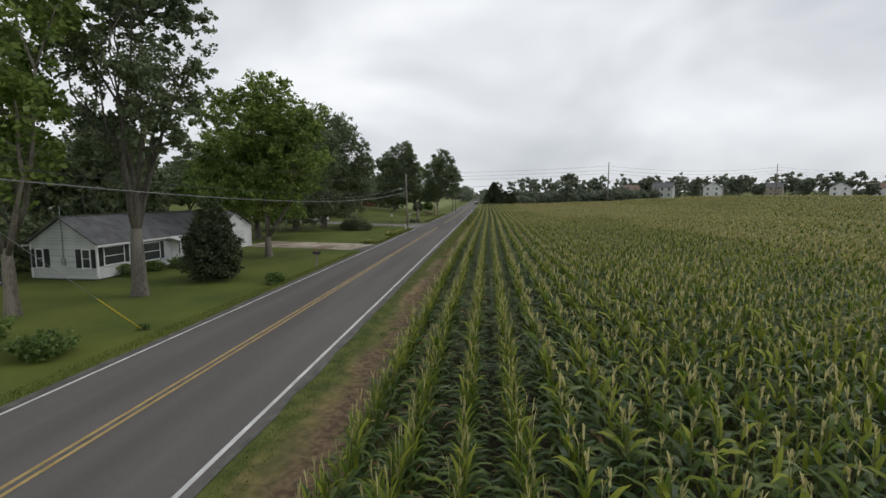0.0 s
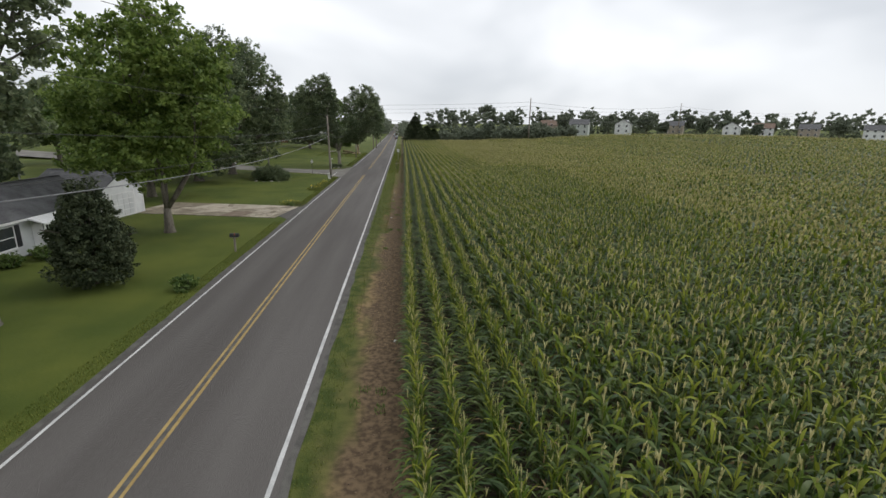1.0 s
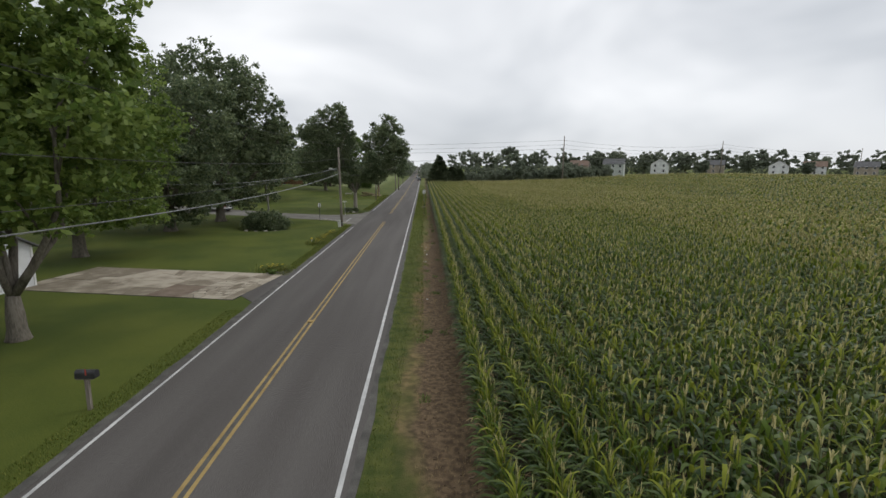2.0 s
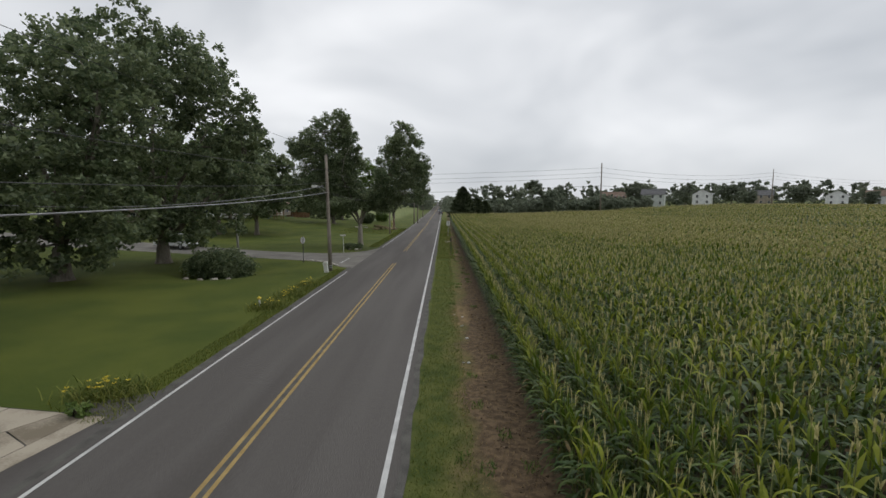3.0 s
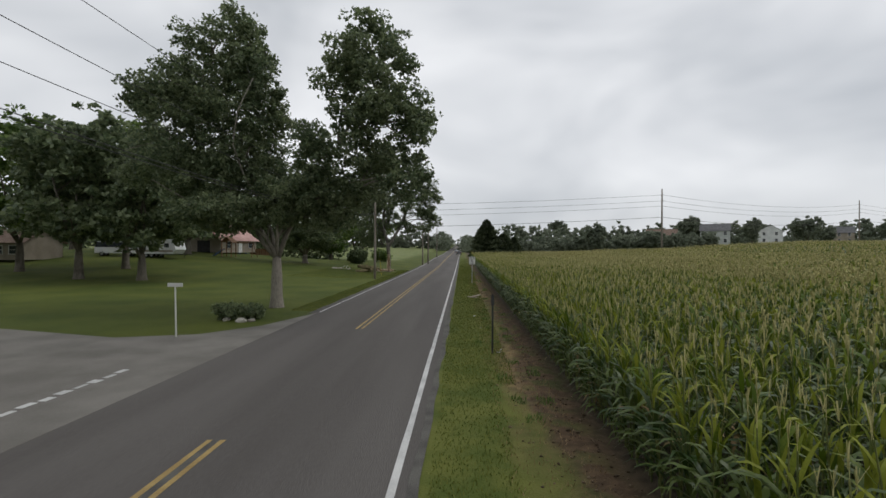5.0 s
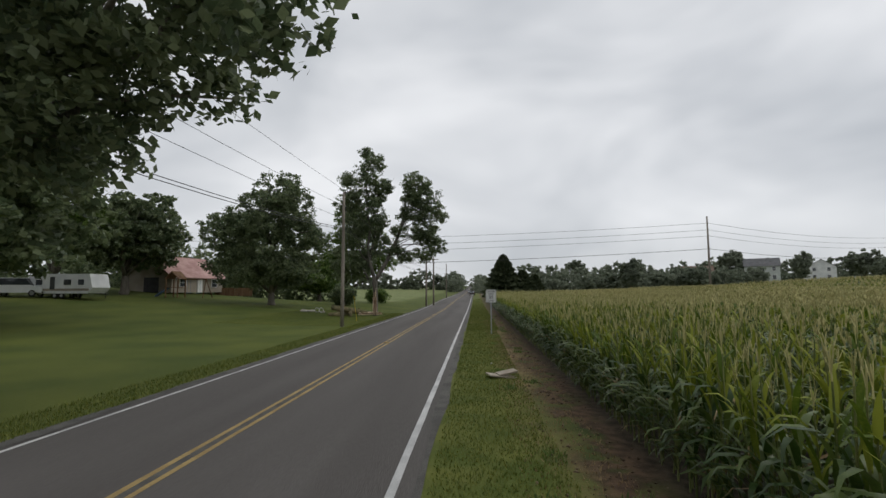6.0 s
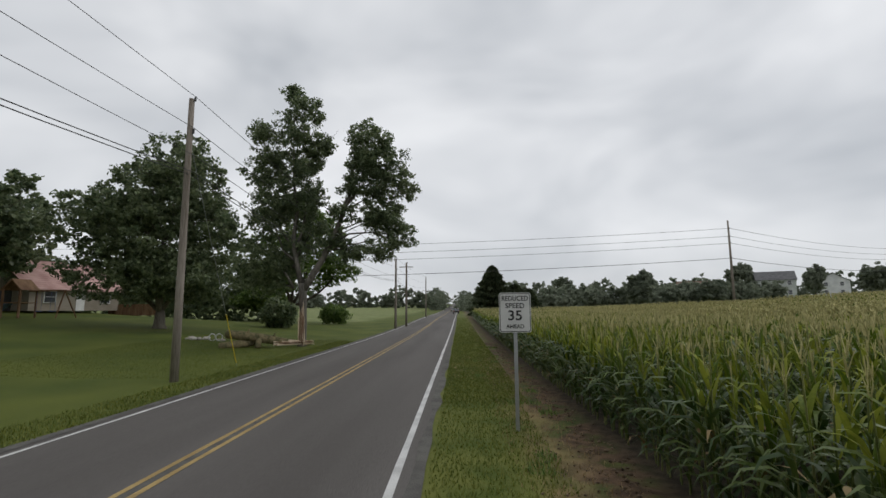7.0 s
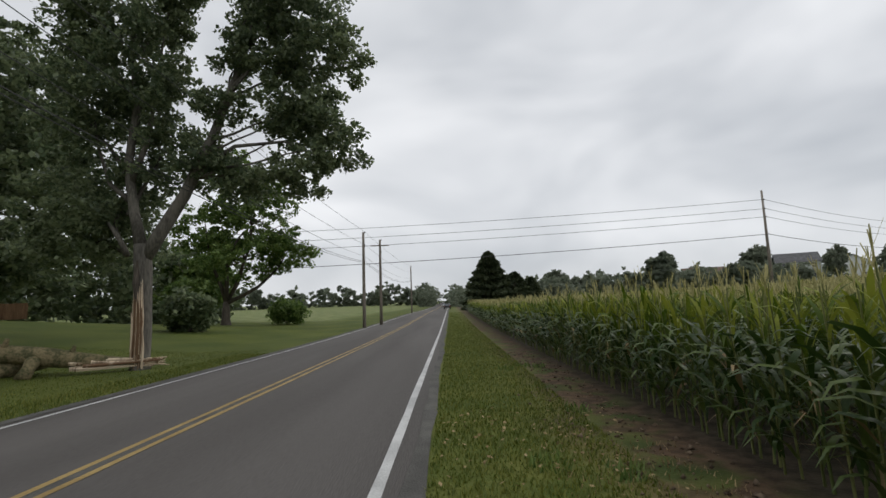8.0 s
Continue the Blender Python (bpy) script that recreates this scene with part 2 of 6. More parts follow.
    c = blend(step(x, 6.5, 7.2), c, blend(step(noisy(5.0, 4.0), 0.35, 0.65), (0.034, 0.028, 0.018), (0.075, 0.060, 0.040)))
    lush = blend(step(noisy(0.5), 0.4, 0.6), (0.115, 0.150, 0.042), (0.190, 0.208, 0.080))
    c = blend(calc("MULTIPLY", step(y, 108.0, 114.0), step(x, -9.0, -14.0)), c, lush)
    c = blend(calc("MULTIPLY", step(y, 128.0, 136.0), step(x, 7.0, 9.0)), c, grass)
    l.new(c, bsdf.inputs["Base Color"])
    return m


M_GROUND = ground_material()


# ---- mesh helpers ----
class Mesh:
    """Collects vertices and faces with a material slot each."""

    def __init__(self):
        self.v, self.f, self.m = [], [], []

    def add(self, verts, faces, slot=0):
        k = len(self.v)
        self.v += [tuple(p) for p in verts]
        self.f += [tuple(i + k for i in f) for f in faces]
        self.m += [slot] * len(faces)
        return self

    def box(self, lo, hi, slot=0, turn=None, bevel=0.0):
        (a, b, c), (d, e, f) = lo, hi
        if bevel:
            bm = bmesh.new()
            bmesh.ops.create_cube(bm, size=1.0)
            for p in bm.verts:
                p.co = Vector(((a + d) / 2 + p.co.x * (d - a), (b + e) / 2 + p.co.y * (e - b), (c + f) / 2 + p.co.z * (f - c)))
            bmesh.ops.bevel(bm, geom=bm.edges[:], offset=bevel, segments=2, affect="EDGES", profile=0.6)
            bm.verts.index_update()
            vs, fs = [p.co.copy() for p in bm.verts], [[p.index for p in q.verts] for q in bm.faces]
            bm.free()
        else:
            vs = [Vector(p) for p in ((a, b, c), (d, b, c), (d, e, c), (a, e, c), (a, b, f), (d, b, f), (d, e, f), (a, e, f))]
            fs = [(0, 3, 2, 1), (4, 5, 6, 7), (0, 1, 5, 4), (1, 2, 6, 5), (2, 3, 7, 6), (3, 0, 4, 7)]
        if turn is not None:
            vs = [turn @ p for p in vs]
        return self.add(vs, fs, slot)

    def tube(self, pts, radii, sides=8, slot=0, cap=True):
        pts = [Vector(p) for p in pts]
        n, rings = len(pts), []
        ref = Vector((0.31, 0.87, 0.12))
        for i, p in enumerate(pts):
            d = (pts[min(i + 1, n - 1)] - pts[max(i - 1, 0)]).normalized()
            a = d.cross(ref)
            if a.length < 1e-4:
                a = d.cross(Vector((1, 0, 0)))
            a.normalize()
            b = d.cross(a)
            rings.append([p + radii[i] * (math.cos(2 * math.pi * k / sides) * a + math.sin(2 * math.pi * k / sides) * b) for k in range(sides)])
        vs = [q for r in rings for q in r]
        fs = [(i * sides + k, i * sides + (k + 1) % sides, (i + 1) * sides + (k + 1) % sides, (i + 1) * sides + k)
              for i in range(n - 1) for k in range(sides)]
        if cap:
            fs += [tuple(range(sides))[::-1], tuple((n - 1) * sides + k for k in range(sides))]
        return self.add(vs, fs, slot)

    def prism(self, outline, axis, lo, hi, slot=0):
        """A flat outline of (u, v) pairs pushed from lo to hi along an axis."""
        def at(u, v, w):
            return {"x": (w, u, v), "y": (u, w, v), "z": (u, v, w)}[axis]
        k = len(outline)
        vs = [at(u, v, lo) for u, v in outline] + [at(u, v, hi) for u, v in outline]
        fs = [tuple(range(k))[::-1], tuple(range(k, 2 * k))] + [(i, (i + 1) % k, k + (i + 1) % k, k + i) for i in range(k)]
        return self.add(vs, fs, slot)

    def data(self, name, mats, smooth=False):
        me = bpy.data.meshes.new(name)
        me.from_pydata(self.v, [], self.f)
        for m in mats if isinstance(mats, (list, tuple)) else [mats]:
            me.materials.append(m)
        me.polygons.foreach_set("material_index", np.array(self.m, dtype=np.int32))
        if smooth:
            me.polygons.foreach_set("use_smooth", np.ones(len(self.f), dtype=bool))
        me.update()
        bm = bmesh.new()
        bm.from_mesh(me)
        bmesh.ops.recalc_face_normals(bm, faces=bm.faces[:])
        bm.to_mesh(me)
        bm.free()
        return me


def quick_mesh(name, verts, quads, mats, slots=None, smooth=False):
    """A mesh from arrays: verts (n, 3), quads (m, 4) or triangles (m, 3)."""
    verts, quads = np.asarray(verts, dtype=np.float32), np.asarray(quads, dtype=np.int32)
    me = bpy.data.meshes.new(name)
    k = quads.shape[1]
    me.vertices.add(len(verts))
    me.vertices.foreach_set("co", verts.ravel())
    me.loops.add(quads.size)
    me.loops.foreach_set("vertex_index", quads.ravel())
    me.polygons.add(len(quads))
    me.polygons.foreach_set("loop_start", np.arange(0, quads.size, k, dtype=np.int32))
    for m in mats if isinstance(mats, (list, tuple)) else [mats]:
        me.materials.append(m)
    if slots is not None:
        me.polygons.foreach_set("material_index", np.asarray(slots, dtype=np.int32))
    if smooth:
        me.polygons.foreach_set("use_smooth", np.ones(len(quads), dtype=bool))
    me.update(calc_edges=True)
    return me


def part(name, mesh, mats, parent, label="", smooth=False):
    """Links a Mesh, or ready mesh data, as one object under a thing or a part."""
    data = mesh.data(name, mats, smooth) if isinstance(mesh, Mesh) else mesh
    ob = new(name, data)
    ob.parent = parent
    if label:
        tagged(ob, label)
    return ob


def thing(name, x, y, z, label, category, group="", kind="", rz=0.0):
    """An Empty at the base of a thing."""
    ob = new(name)
    ob.empty_display_size = 0.2
    ob.matrix_world = pose(x, y, z, 0, 0, rz)
    return tagged(ob, label, category, group, kind)


def solo(name, mesh, mats, label, category, group="", kind="", smooth=False, m=None):
    ob = new(name, mesh.data(name, mats, smooth) if isinstance(mesh, Mesh) else mesh)
    if m is not None:
        ob.matrix_world = m
    return tagged(ob, label, category, group, kind)


# ---- the lie of the land ----
def smooth01(v):
    v = np.clip(v, 0.0, 1.0)
    return v * v * (3 - 2 * v)


def road_z(y):
    y = np.asarray(y, dtype=float)
    return 0.9 * smooth01((y - 70) / 90) + 2.6 * smooth01((y - 140) / 260)


CROSSFALL = 0.0165


def land(x, y):
    """Height of the ground in metres, for numbers or arrays."""
    x, y = np.asarray(x, dtype=float), np.asarray(y, dtype=float)
    z = road_z(y) + CROSSFALL * np.clip(x, -3.7, 3.7) - 0.02
    z = z + 3.7 * smooth01((x - 12) / 120) * (0.45 + 0.55 * smooth01((y + 60) / 220))
    z = z + np.clip((-x - 8) * 0.074, 0, 3.2) * smooth01((y - 30) / 50) * (1 - 0.75 * smooth01((y - 84) / 26))
    z = z - 0.85 * np.exp(-((x + 14.2) / 4.0) ** 2 - ((y - 0.2) / 3.6) ** 2)
    z = z + 7.0 * smooth01((np.hypot(x, y) - 260) / 500)
    return z


def bed(x, y):
    """The ground sheet itself, which dips under the paved surfaces."""
    z = land(x, y)
    return np.where((np.abs(x) < 3.55) & (np.asarray(y) < 1500), z - 0.10, z)


def gz(x, y):
    return float(land(x, y))


# ---- ground, road, side road, driveways ----
def spaced(stops):
    out = []
    for a, b, k in stops:
        out += list(np.linspace(a, b, k, endpoint=False))
    return np.array(out + [stops[-1][1]])


def grid_mesh(name, xs, ys, zf, material):
    X, Y = np.meshgrid(xs, ys, indexing="ij")
    Z = zf(X, Y)
    n, m = X.shape
    idx = np.arange(n * m).reshape(n, m)
    q = np.stack([idx[:-1, :-1], idx[1:, :-1], idx[1:, 1:], idx[:-1, 1:]], -1).reshape(-1, 4)
    return quick_mesh(name, np.stack([X, Y, Z], -1).reshape(-1, 3), q, material, smooth=True)


gx = np.concatenate([spaced([(-2600, -400, 10), (-400, -60, 18), (-60, -6, 27), (-6, -3.65, 5)]), [-3.56, -3.54],
                     spaced([(-3.4, 3.4, 4)]), [3.54, 3.56], spaced([(3.65, 7, 7), (7, 60, 28), (60, 400, 22), (400, 2600, 10)])])
gy = spaced([(-700, -110, 8), (-110, 160, 110), (160, 500, 34), (500, 1500, 10), (1500, 3200, 5)])
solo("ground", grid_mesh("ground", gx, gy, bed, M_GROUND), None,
     "mown green lawn, roadside verge and dark field soil", "ground", kind="structure")

road = solo("road", grid_mesh("road", np.linspace(-3.62, 3.66, 9), gy[gy <= 1500], lambda x, y: land(x, y) + 0.02 - 0.0011 * x * x, M_ASPHALT), None,
            "grey two-lane asphalt country road with worn wheel tracks", "road", kind="structure")


def ribbon(x0, x1, ys, lift, wobble=0.0, seed=0):
    """A thin painted or tarred strip along the road between two x, with its own edges."""
    r = random.Random(seed)
    m = Mesh()
    vs = []
    for y in ys:
        e0, e1 = r.uniform(-wobble, wobble), r.uniform(-wobble, wobble)
        for x in (x0 + e0, x1 + e1):
            vs.append((x, y, gz(x, y) + 0.02 - 0.0011 * x * x + lift))
    m.add(vs, [(2 * i, 2 * i + 1, 2 * i + 3, 2 * i + 2) for i in range(len(ys) - 1)])
    return m


NEAR_Y = spaced([(-110, 100, 180), (100, 400, 60)])


def between(a, b):
    return np.concatenate([[a], NEAR_Y[(NEAR_Y > a + 0.05) & (NEAR_Y < b - 0.05)], [b]])


def stripe(name, x0, x1, a, b, material, label, wobble=0.006, lift=0.006):
    return solo(name, ribbon(x0, x1, between(a, b), lift, wobble, seed=int(abs(a) * 7 + x0 * 31)), material, label, "road marking", kind="structure")


stripe("edge_line_right", 3.29, 3.41, -110, 400, M_WHITE_LINE, "worn white edge line painted on asphalt")
stripe("edge_line_left", -3.40, -3.30, -110, -0.6, M_WHITE_LINE, "thin worn white edge line painted on asphalt")
stripe("edge_line_left", -3.40, -3.30, 21.5, 400, M_WHITE_LINE, "thin worn white edge line painted on asphalt")
for a, b in ((-110, 4.5), (16.0, 400)):
    stripe("centre_line", -0.17, -0.07, a, b, M_YELLOW_LINE, "double yellow centre line painted on asphalt")
    stripe("centre_line", 0.07, 0.17, a, b, M_YELLOW_LINE, "double yellow centre line painted on asphalt")
    stripe("centre_seam", -0.07, 0.07, a, b, M_LAWN_EDGE, "dark seam between the yellow lines", 0.01, 0.003)
stripe("tarred_edge", 3.58, 3.76, -110, 300, M_LAWN_EDGE, "dark crumbling asphalt edge beside the verge", 0.06, 0.012)
stripe("tarred_edge", -3.80, -3.54, -110, 2.0, M_LAWN_EDGE, "dark crumbling asphalt edge beside the lawn", 0.05, 0.012)
stripe("tarred_edge", -3.86, -3.54, 21.0, 300, M_LAWN_EDGE, "dark crumbling asphalt edge beside the lawn", 0.05, 0.012)


def sheet(name, outline, lift, material, label, category="pavement", kind="structure"):
    """A flat paved patch with a thin rim, laid on the land."""
    m = Mesh()
    k = len(outline)
    vs = [(x, y, gz(x, y) + lift) for x, y in outline] + [(x, y, gz(x, y) - 0.05) for x, y in outline]
    m.add(vs, [tuple(range(k))] + [(i, k + i, k + (i + 1) % k, (i + 1) % k) for i in range(k)])
    return solo(name, m, material, label, category, kind=kind)


sheet("side_road", [(-3.4, 1.6), (-4.3, 2.2), (-5.0, 3.0), (-5.9, 4.6), (-7.2, 6.0), (-9.2, 7.0), (-14, 8.9), (-45, 20.6), (-140, 56.0), (-140, 63.0), (-45, 27.4), (-15.5, 15.6),
                    (-9.0, 13.9), (-6.2, 14.8), (-4.6, 17.0), (-3.4, 21.3)], 0.012, M_ASPHALT_OLD,
      "pale worn asphalt side road joining the main road", "road")
sheet("driveway_apron", [(-3.45, -34.2), (-4.0, -33.6), (-4.9, -32.5), (-5.4, -26.4), (-4.2, -25.7), (-3.45, -25.0)], 0.014, M_ASPHALT, "dark asphalt apron at the driveway mouth")
stop_bar = Mesh()
for i in range(9):
    y0 = 5.1 + i * 0.48
    stop_bar.box((-5.26 + 0.07 * (i % 2), y0, gz(-5.2, y0) + 0.012), (-5.0 - 0.04 * (i % 3), y0 + 0.30 + 0.04 * (i % 3), gz(-5.2, y0) + 0.020))
solo("stop_line", stop_bar, M_WHITE_LINE, "broken worn white stop line across the side road", "road marking", kind="structure")


# ---- corn ----
def corn_plant(seed, leaves, segs, tassel, rough=1.0):
    """One plant as triangle arrays: stalk, arching leaf blades, tassel; material slots 0 upper leaf, 1 stalk, 2 tassel,
    3 lower leaf, darkened for canopy shade.
    """
    r = random.Random(seed)
    v, f, s = [], [], []

    def tri(a, b, c, slot):
        f.append((a, b, c))
        s.append(slot)

    top = 1.85
    k = len(v)
    for z, rad in () if tassel < 3 else ((0, 0.018), (top, 0.009)):
        for j in range(3):
            v.append((rad * math.cos(2.1 * j), rad * math.sin(2.1 * j), z))
    for j in range(3 if tassel >= 3 else 0):
        tri(k + j, k + (j + 1) % 3, k + 3 + (j + 1) % 3, 1)
        tri(k + j, k + 3 + (j + 1) % 3, k + 3 + j, 1)
    for i in range(leaves):
        u = (i + 0.5) / leaves
        z0 = 0.14 + u * (top - 0.14) * 0.85
        az = math.pi * i + r.gauss(0, 0.30 + 0.55 * u)
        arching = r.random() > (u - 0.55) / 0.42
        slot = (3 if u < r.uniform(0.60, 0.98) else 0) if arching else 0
        if r.random() < 0.03 and u < 0.5:
            slot = 4
        length = (0.60 + 0.22 * math.sin(math.pi * min(1, u * 0.9 + 0.1))) * r.uniform(0.85, 1.15)
        width = 0.033 * r.uniform(0.8, 1.2) * rough
        start = radians(r.uniform(58, 80) if arching else r.uniform(70, 86))
        end = radians(r.uniform(-88, -35) if arching else r.uniform(-22, 62))
        if not arching:
            length *= 0.72
            width *= 0.8
        ca, sa = math.cos(az), math.sin(az)
        k = len(v)
        twist = r.uniform(-0.6, 0.6)
        d, z = 0.0, z0
        for q in range(segs + 1):
            t = q / segs
            if q:
                th = start + (end - start) * ((q - 0.5) / segs) ** 1.4
                d += length / segs * math.cos(th)
                z += length / segs * math.sin(th)
            w = width * (0.6 + 1.4 * t) if t < 0.3 else width * (1 - ((t - 0.3) / 0.7) ** 1.8)
            a = twist * t
            ox, oy, oz = -sa * w * math.cos(a), ca * w * math.cos(a), w * math.sin(a)
            v.append((ca * d + ox, sa * d + oy, z + oz))
            if q < segs:
                v.append((ca * d - ox, sa * d - oy, z - oz))
        for q in range(segs - 1):
            tri(k + 2 * q, k + 2 * q + 1, k + 2 * q + 3, slot)
            tri(k + 2 * q, k + 2 * q + 3, k + 2 * q + 2, slot)
        tri(k + 2 * segs - 2, k + 2 * segs - 1, k + 2 * segs, slot)
    for i in range(tassel):
        az, tilt = r.uniform(0, 6.28), (0.05 if i == 0 else r.uniform(0.15, 0.5))
        ln = 0.26 if i == 0 else r.uniform(0.14, 0.22)
        z0 = top - 0.02 if i == 0 else top + 0.04 + 0.02 * i
        ca, sa = math.cos(az), math.sin(az)
        k = len(v)
        w = (0.006 if leaves > 10 else 0.010) * rough
        v.extend([(-sa * w, ca * w, z0), (sa * w, -ca * w, z0),
                  (ca * ln * math.sin(tilt) + sa * w * .6, sa * ln * math.sin(tilt) - ca * w * .6, z0 + ln * math.cos(tilt)),
                  (ca * ln * math.sin(tilt) - sa * w * .6, sa * ln * math.sin(tilt) + ca * w * .6, z0 + ln * math.cos(tilt))])
        tri(k, k + 1, k + 2, 2)
        tri(k, k + 2, k + 3, 2)
    return np.array(v), np.array(f), np.array(s)


def field_edge(x):
    """The far edge of the corn, by x."""
    return 128 + 0.10 * (x - 7) + 0.42 * np.maximum(0, x - 62)


def sow(name, spots, kinds, label, low=0.80, high=1.0, spread=1.0, swing=0.45):
    """One mesh of many plants: spots (n, 2), kinds a list of plant arrays."""
    rng = np.random.default_rng(len(spots))
    V, F, S, base = [], [], [], 0
    pick = rng.integers(0, len(kinds), len(spots))
    for k, (v, f, s) in enumerate(kinds):
        p = spots[pick == k]
        if not len(p):
            continue
        n = len(p)
        size = rng.uniform(low, high, n)
        # patches of taller and shorter plants
        size *= 1.0 + 0.06 * np.sin(p[:, 0] * 0.21 + 1.3) * np.sin(p[:, 1] * 0.13)
        turn = rng.normal(0.0, swing, n) + np.where(rng.random(n) < 0.5, 0, np.pi)
        lean = rng.normal(0, 0.045, (n, 2))
        ca, sa = np.cos(turn)[:, None], np.sin(turn)[:, None]
        X = (v[None, :, 0] * ca - v[None, :, 1] * sa) * size[:, None] * spread
        Y = (v[None, :, 0] * sa + v[None, :, 1] * ca) * size[:, None] * spread
        Z = v[None, :, 2] * size[:, None]
        X = X + Z * lean[:, :1] + p[:, :1]
        Y = Y + Z * lean[:, 1:] + p[:, 1:]
        Z = Z + land(p[:, 0], p[:, 1])[:, None] - 0.02
        V.append(np.stack([X, Y, Z], -1).reshape(-1, 3))
        F.append((f[None] + (np.arange(n) * len(v))[:, None, None]).reshape(-1, 3) + base)
        S.append(np.tile(s, n))
        base += n * len(v)
    me = quick_mesh(name, np.concatenate(V), np.concatenate(F), [M_CORN_LEAF, M_CORN_STALK, M_TASSEL, M_CORN_LOW_SHADED, M_DRY], np.concatenate(S))
    return solo(name, me, None, label, "corn", kind="stuff")


FIRST_ROW, PITCH = 6.75, 0.92


def rows(x0, x1, y0, y1, gap, jitter=0.03, beyond=False):
    rng = np.random.default_rng(int(x0 * 10 + y1))
    out = []
    for i in range(int(round((x0 - FIRST_ROW) / PITCH)), int(math.ceil((x1 - FIRST_ROW) / PITCH))):
        x = FIRST_ROW + PITCH * i
        y = np.arange(y0, min(y1, float(field_edge(x))), gap)
        y = y + rng.uniform(-0.3, 0.3, len(y)) * gap
        xs = x + 0.35 * smooth01((y + 60) / 70) + rng.normal(0, jitter, len(y))
        keep = (rng.random(len(y)) > 0.03) & ((y > -86 + 0.9 * (x - 8)) != beyond)
        out.append(np.stack([xs, y], -1)[keep])
    return np.concatenate(out)


FINE = [corn_plant(i, 14, 4, 5, 1.1) for i in range(8)]
MIDDLE = [corn_plant(20 + i, 9, 3, 4, 1.6) for i in range(6)]
COARSE = [corn_plant(40 + i, 4, 2, 7, 3.2) for i in range(6)]
TALL = "tall green corn with pale tassels in straight rows"
WIDE = "wide field of green corn with tan tassel tops"
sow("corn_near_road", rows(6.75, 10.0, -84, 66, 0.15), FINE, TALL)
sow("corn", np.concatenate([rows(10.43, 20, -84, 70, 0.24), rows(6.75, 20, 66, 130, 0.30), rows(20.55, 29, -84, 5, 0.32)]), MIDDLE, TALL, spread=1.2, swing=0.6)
far_corn = np.concatenate([rows(20.55, 29, 5, 140, 0.36), rows(29.75, 38, -70, 140, 0.34)])
wide_corn = np.concatenate([rows(38.03, 60, -70, 140, 0.62), rows(60.11, 110, -40, 160, 1.2), rows(6.75, 110, -125, 40, 2.6, 0.1, True)])
sow("corn_far", far_corn, COARSE, WIDE, spread=1.42, swing=3.0)
sow("corn_middle_distance", wide_corn, COARSE, WIDE, spread=2.0, swing=3.0)
sow("corn_distance", rows(110.7, 235, 20, 200, 4.0, 0.1), COARSE, WIDE, spread=3.4, swing=3.0)


# ---- trees ----
def leaf_cloud(rng, blobs, count, size, shell=0.55, clump=0.8, flat=0.5, per=26, tuft=0.6):
    """Leaf quads in clumps spread through ellipsoids (cx, cy, cz, rx, ry, rz)."""
    vol = np.array([b[3] * b[4] + b[4] * b[5] + b[3] * b[5] for b in blobs])
    share = vol / vol.sum()
    n_clumps = max(3, count // per)
    cent, wid, aim = [], [], []
    for b, sh in zip(blobs, share):
        k = max(3, int(n_clumps * sh))
        d = rng.normal(size=(k, 3))
        d /= np.linalg.norm(d, axis=1, keepdims=True)
        rad = (shell + (1 - shell) * rng.random(k) ** 0.6)
        lump = 1 + 0.20 * np.sin(d[:, 0] * 5.1 + b[0]) * np.sin(d[:, 1] * 4.3 + b[1]) + 0.14 * np.sin(d[:, 2] * 7.7 + d[:, 0] * 6 + b[2])
        c = np.array(b[:3]) + d * np.array(b[3:6]) * (rad * lump)[:, None]
        cent.append(c)
        aim.append(d)
        wid.append(np.full(k, clump) * rng.uniform(0.6, 1.35, k))
    cent, wid, aim = np.concatenate(cent), np.concatenate(wid), np.concatenate(aim)
    m = len(cent) * per
    # each clump is a flattened ball of leaves, a few of them straying outwards and upwards
    ball = rng.normal(size=(m, 3))
    ball *= (rng.random(m) ** 0.45 / np.linalg.norm(ball, axis=1))[:, None]
    out = tuft * np.minimum(rng.exponential(0.30, m), 1.0) * np.repeat(wid * rng.uniform(0.0, 1.0, len(wid)), per)
    c = cent.repeat(per, 0) + ball * (np.repeat(wid, per) * 0.56)[:, None] * np.array([1, 1, 0.72]) + (aim.repeat(per, 0) + np.array([0, 0, 0.25])) * out[:, None]
    nrm = rng.normal(size=(m, 3)) * flat + np.array([0, 0, 1.0]) * (1 - flat) * 0.8
    nrm /= np.linalg.norm(nrm, axis=1, keepdims=True)
    a = np.cross(nrm, rng.normal(size=(m, 3)))
    a /= np.linalg.norm(a, axis=1, keepdims=True)
    b = np.cross(nrm, a)
    s = (size * rng.uniform(0.6, 1.3, m))[:, None]
    bend = nrm * s * 0.22
    v = np.stack([c - a * s, c + b * s * 0.62 - bend * 0.3, c + a * s - bend, c - b * s * 0.62 - bend * 0.3], 1).reshape(-1, 3)
    return v, np.arange(m * 4).reshape(-1, 4)


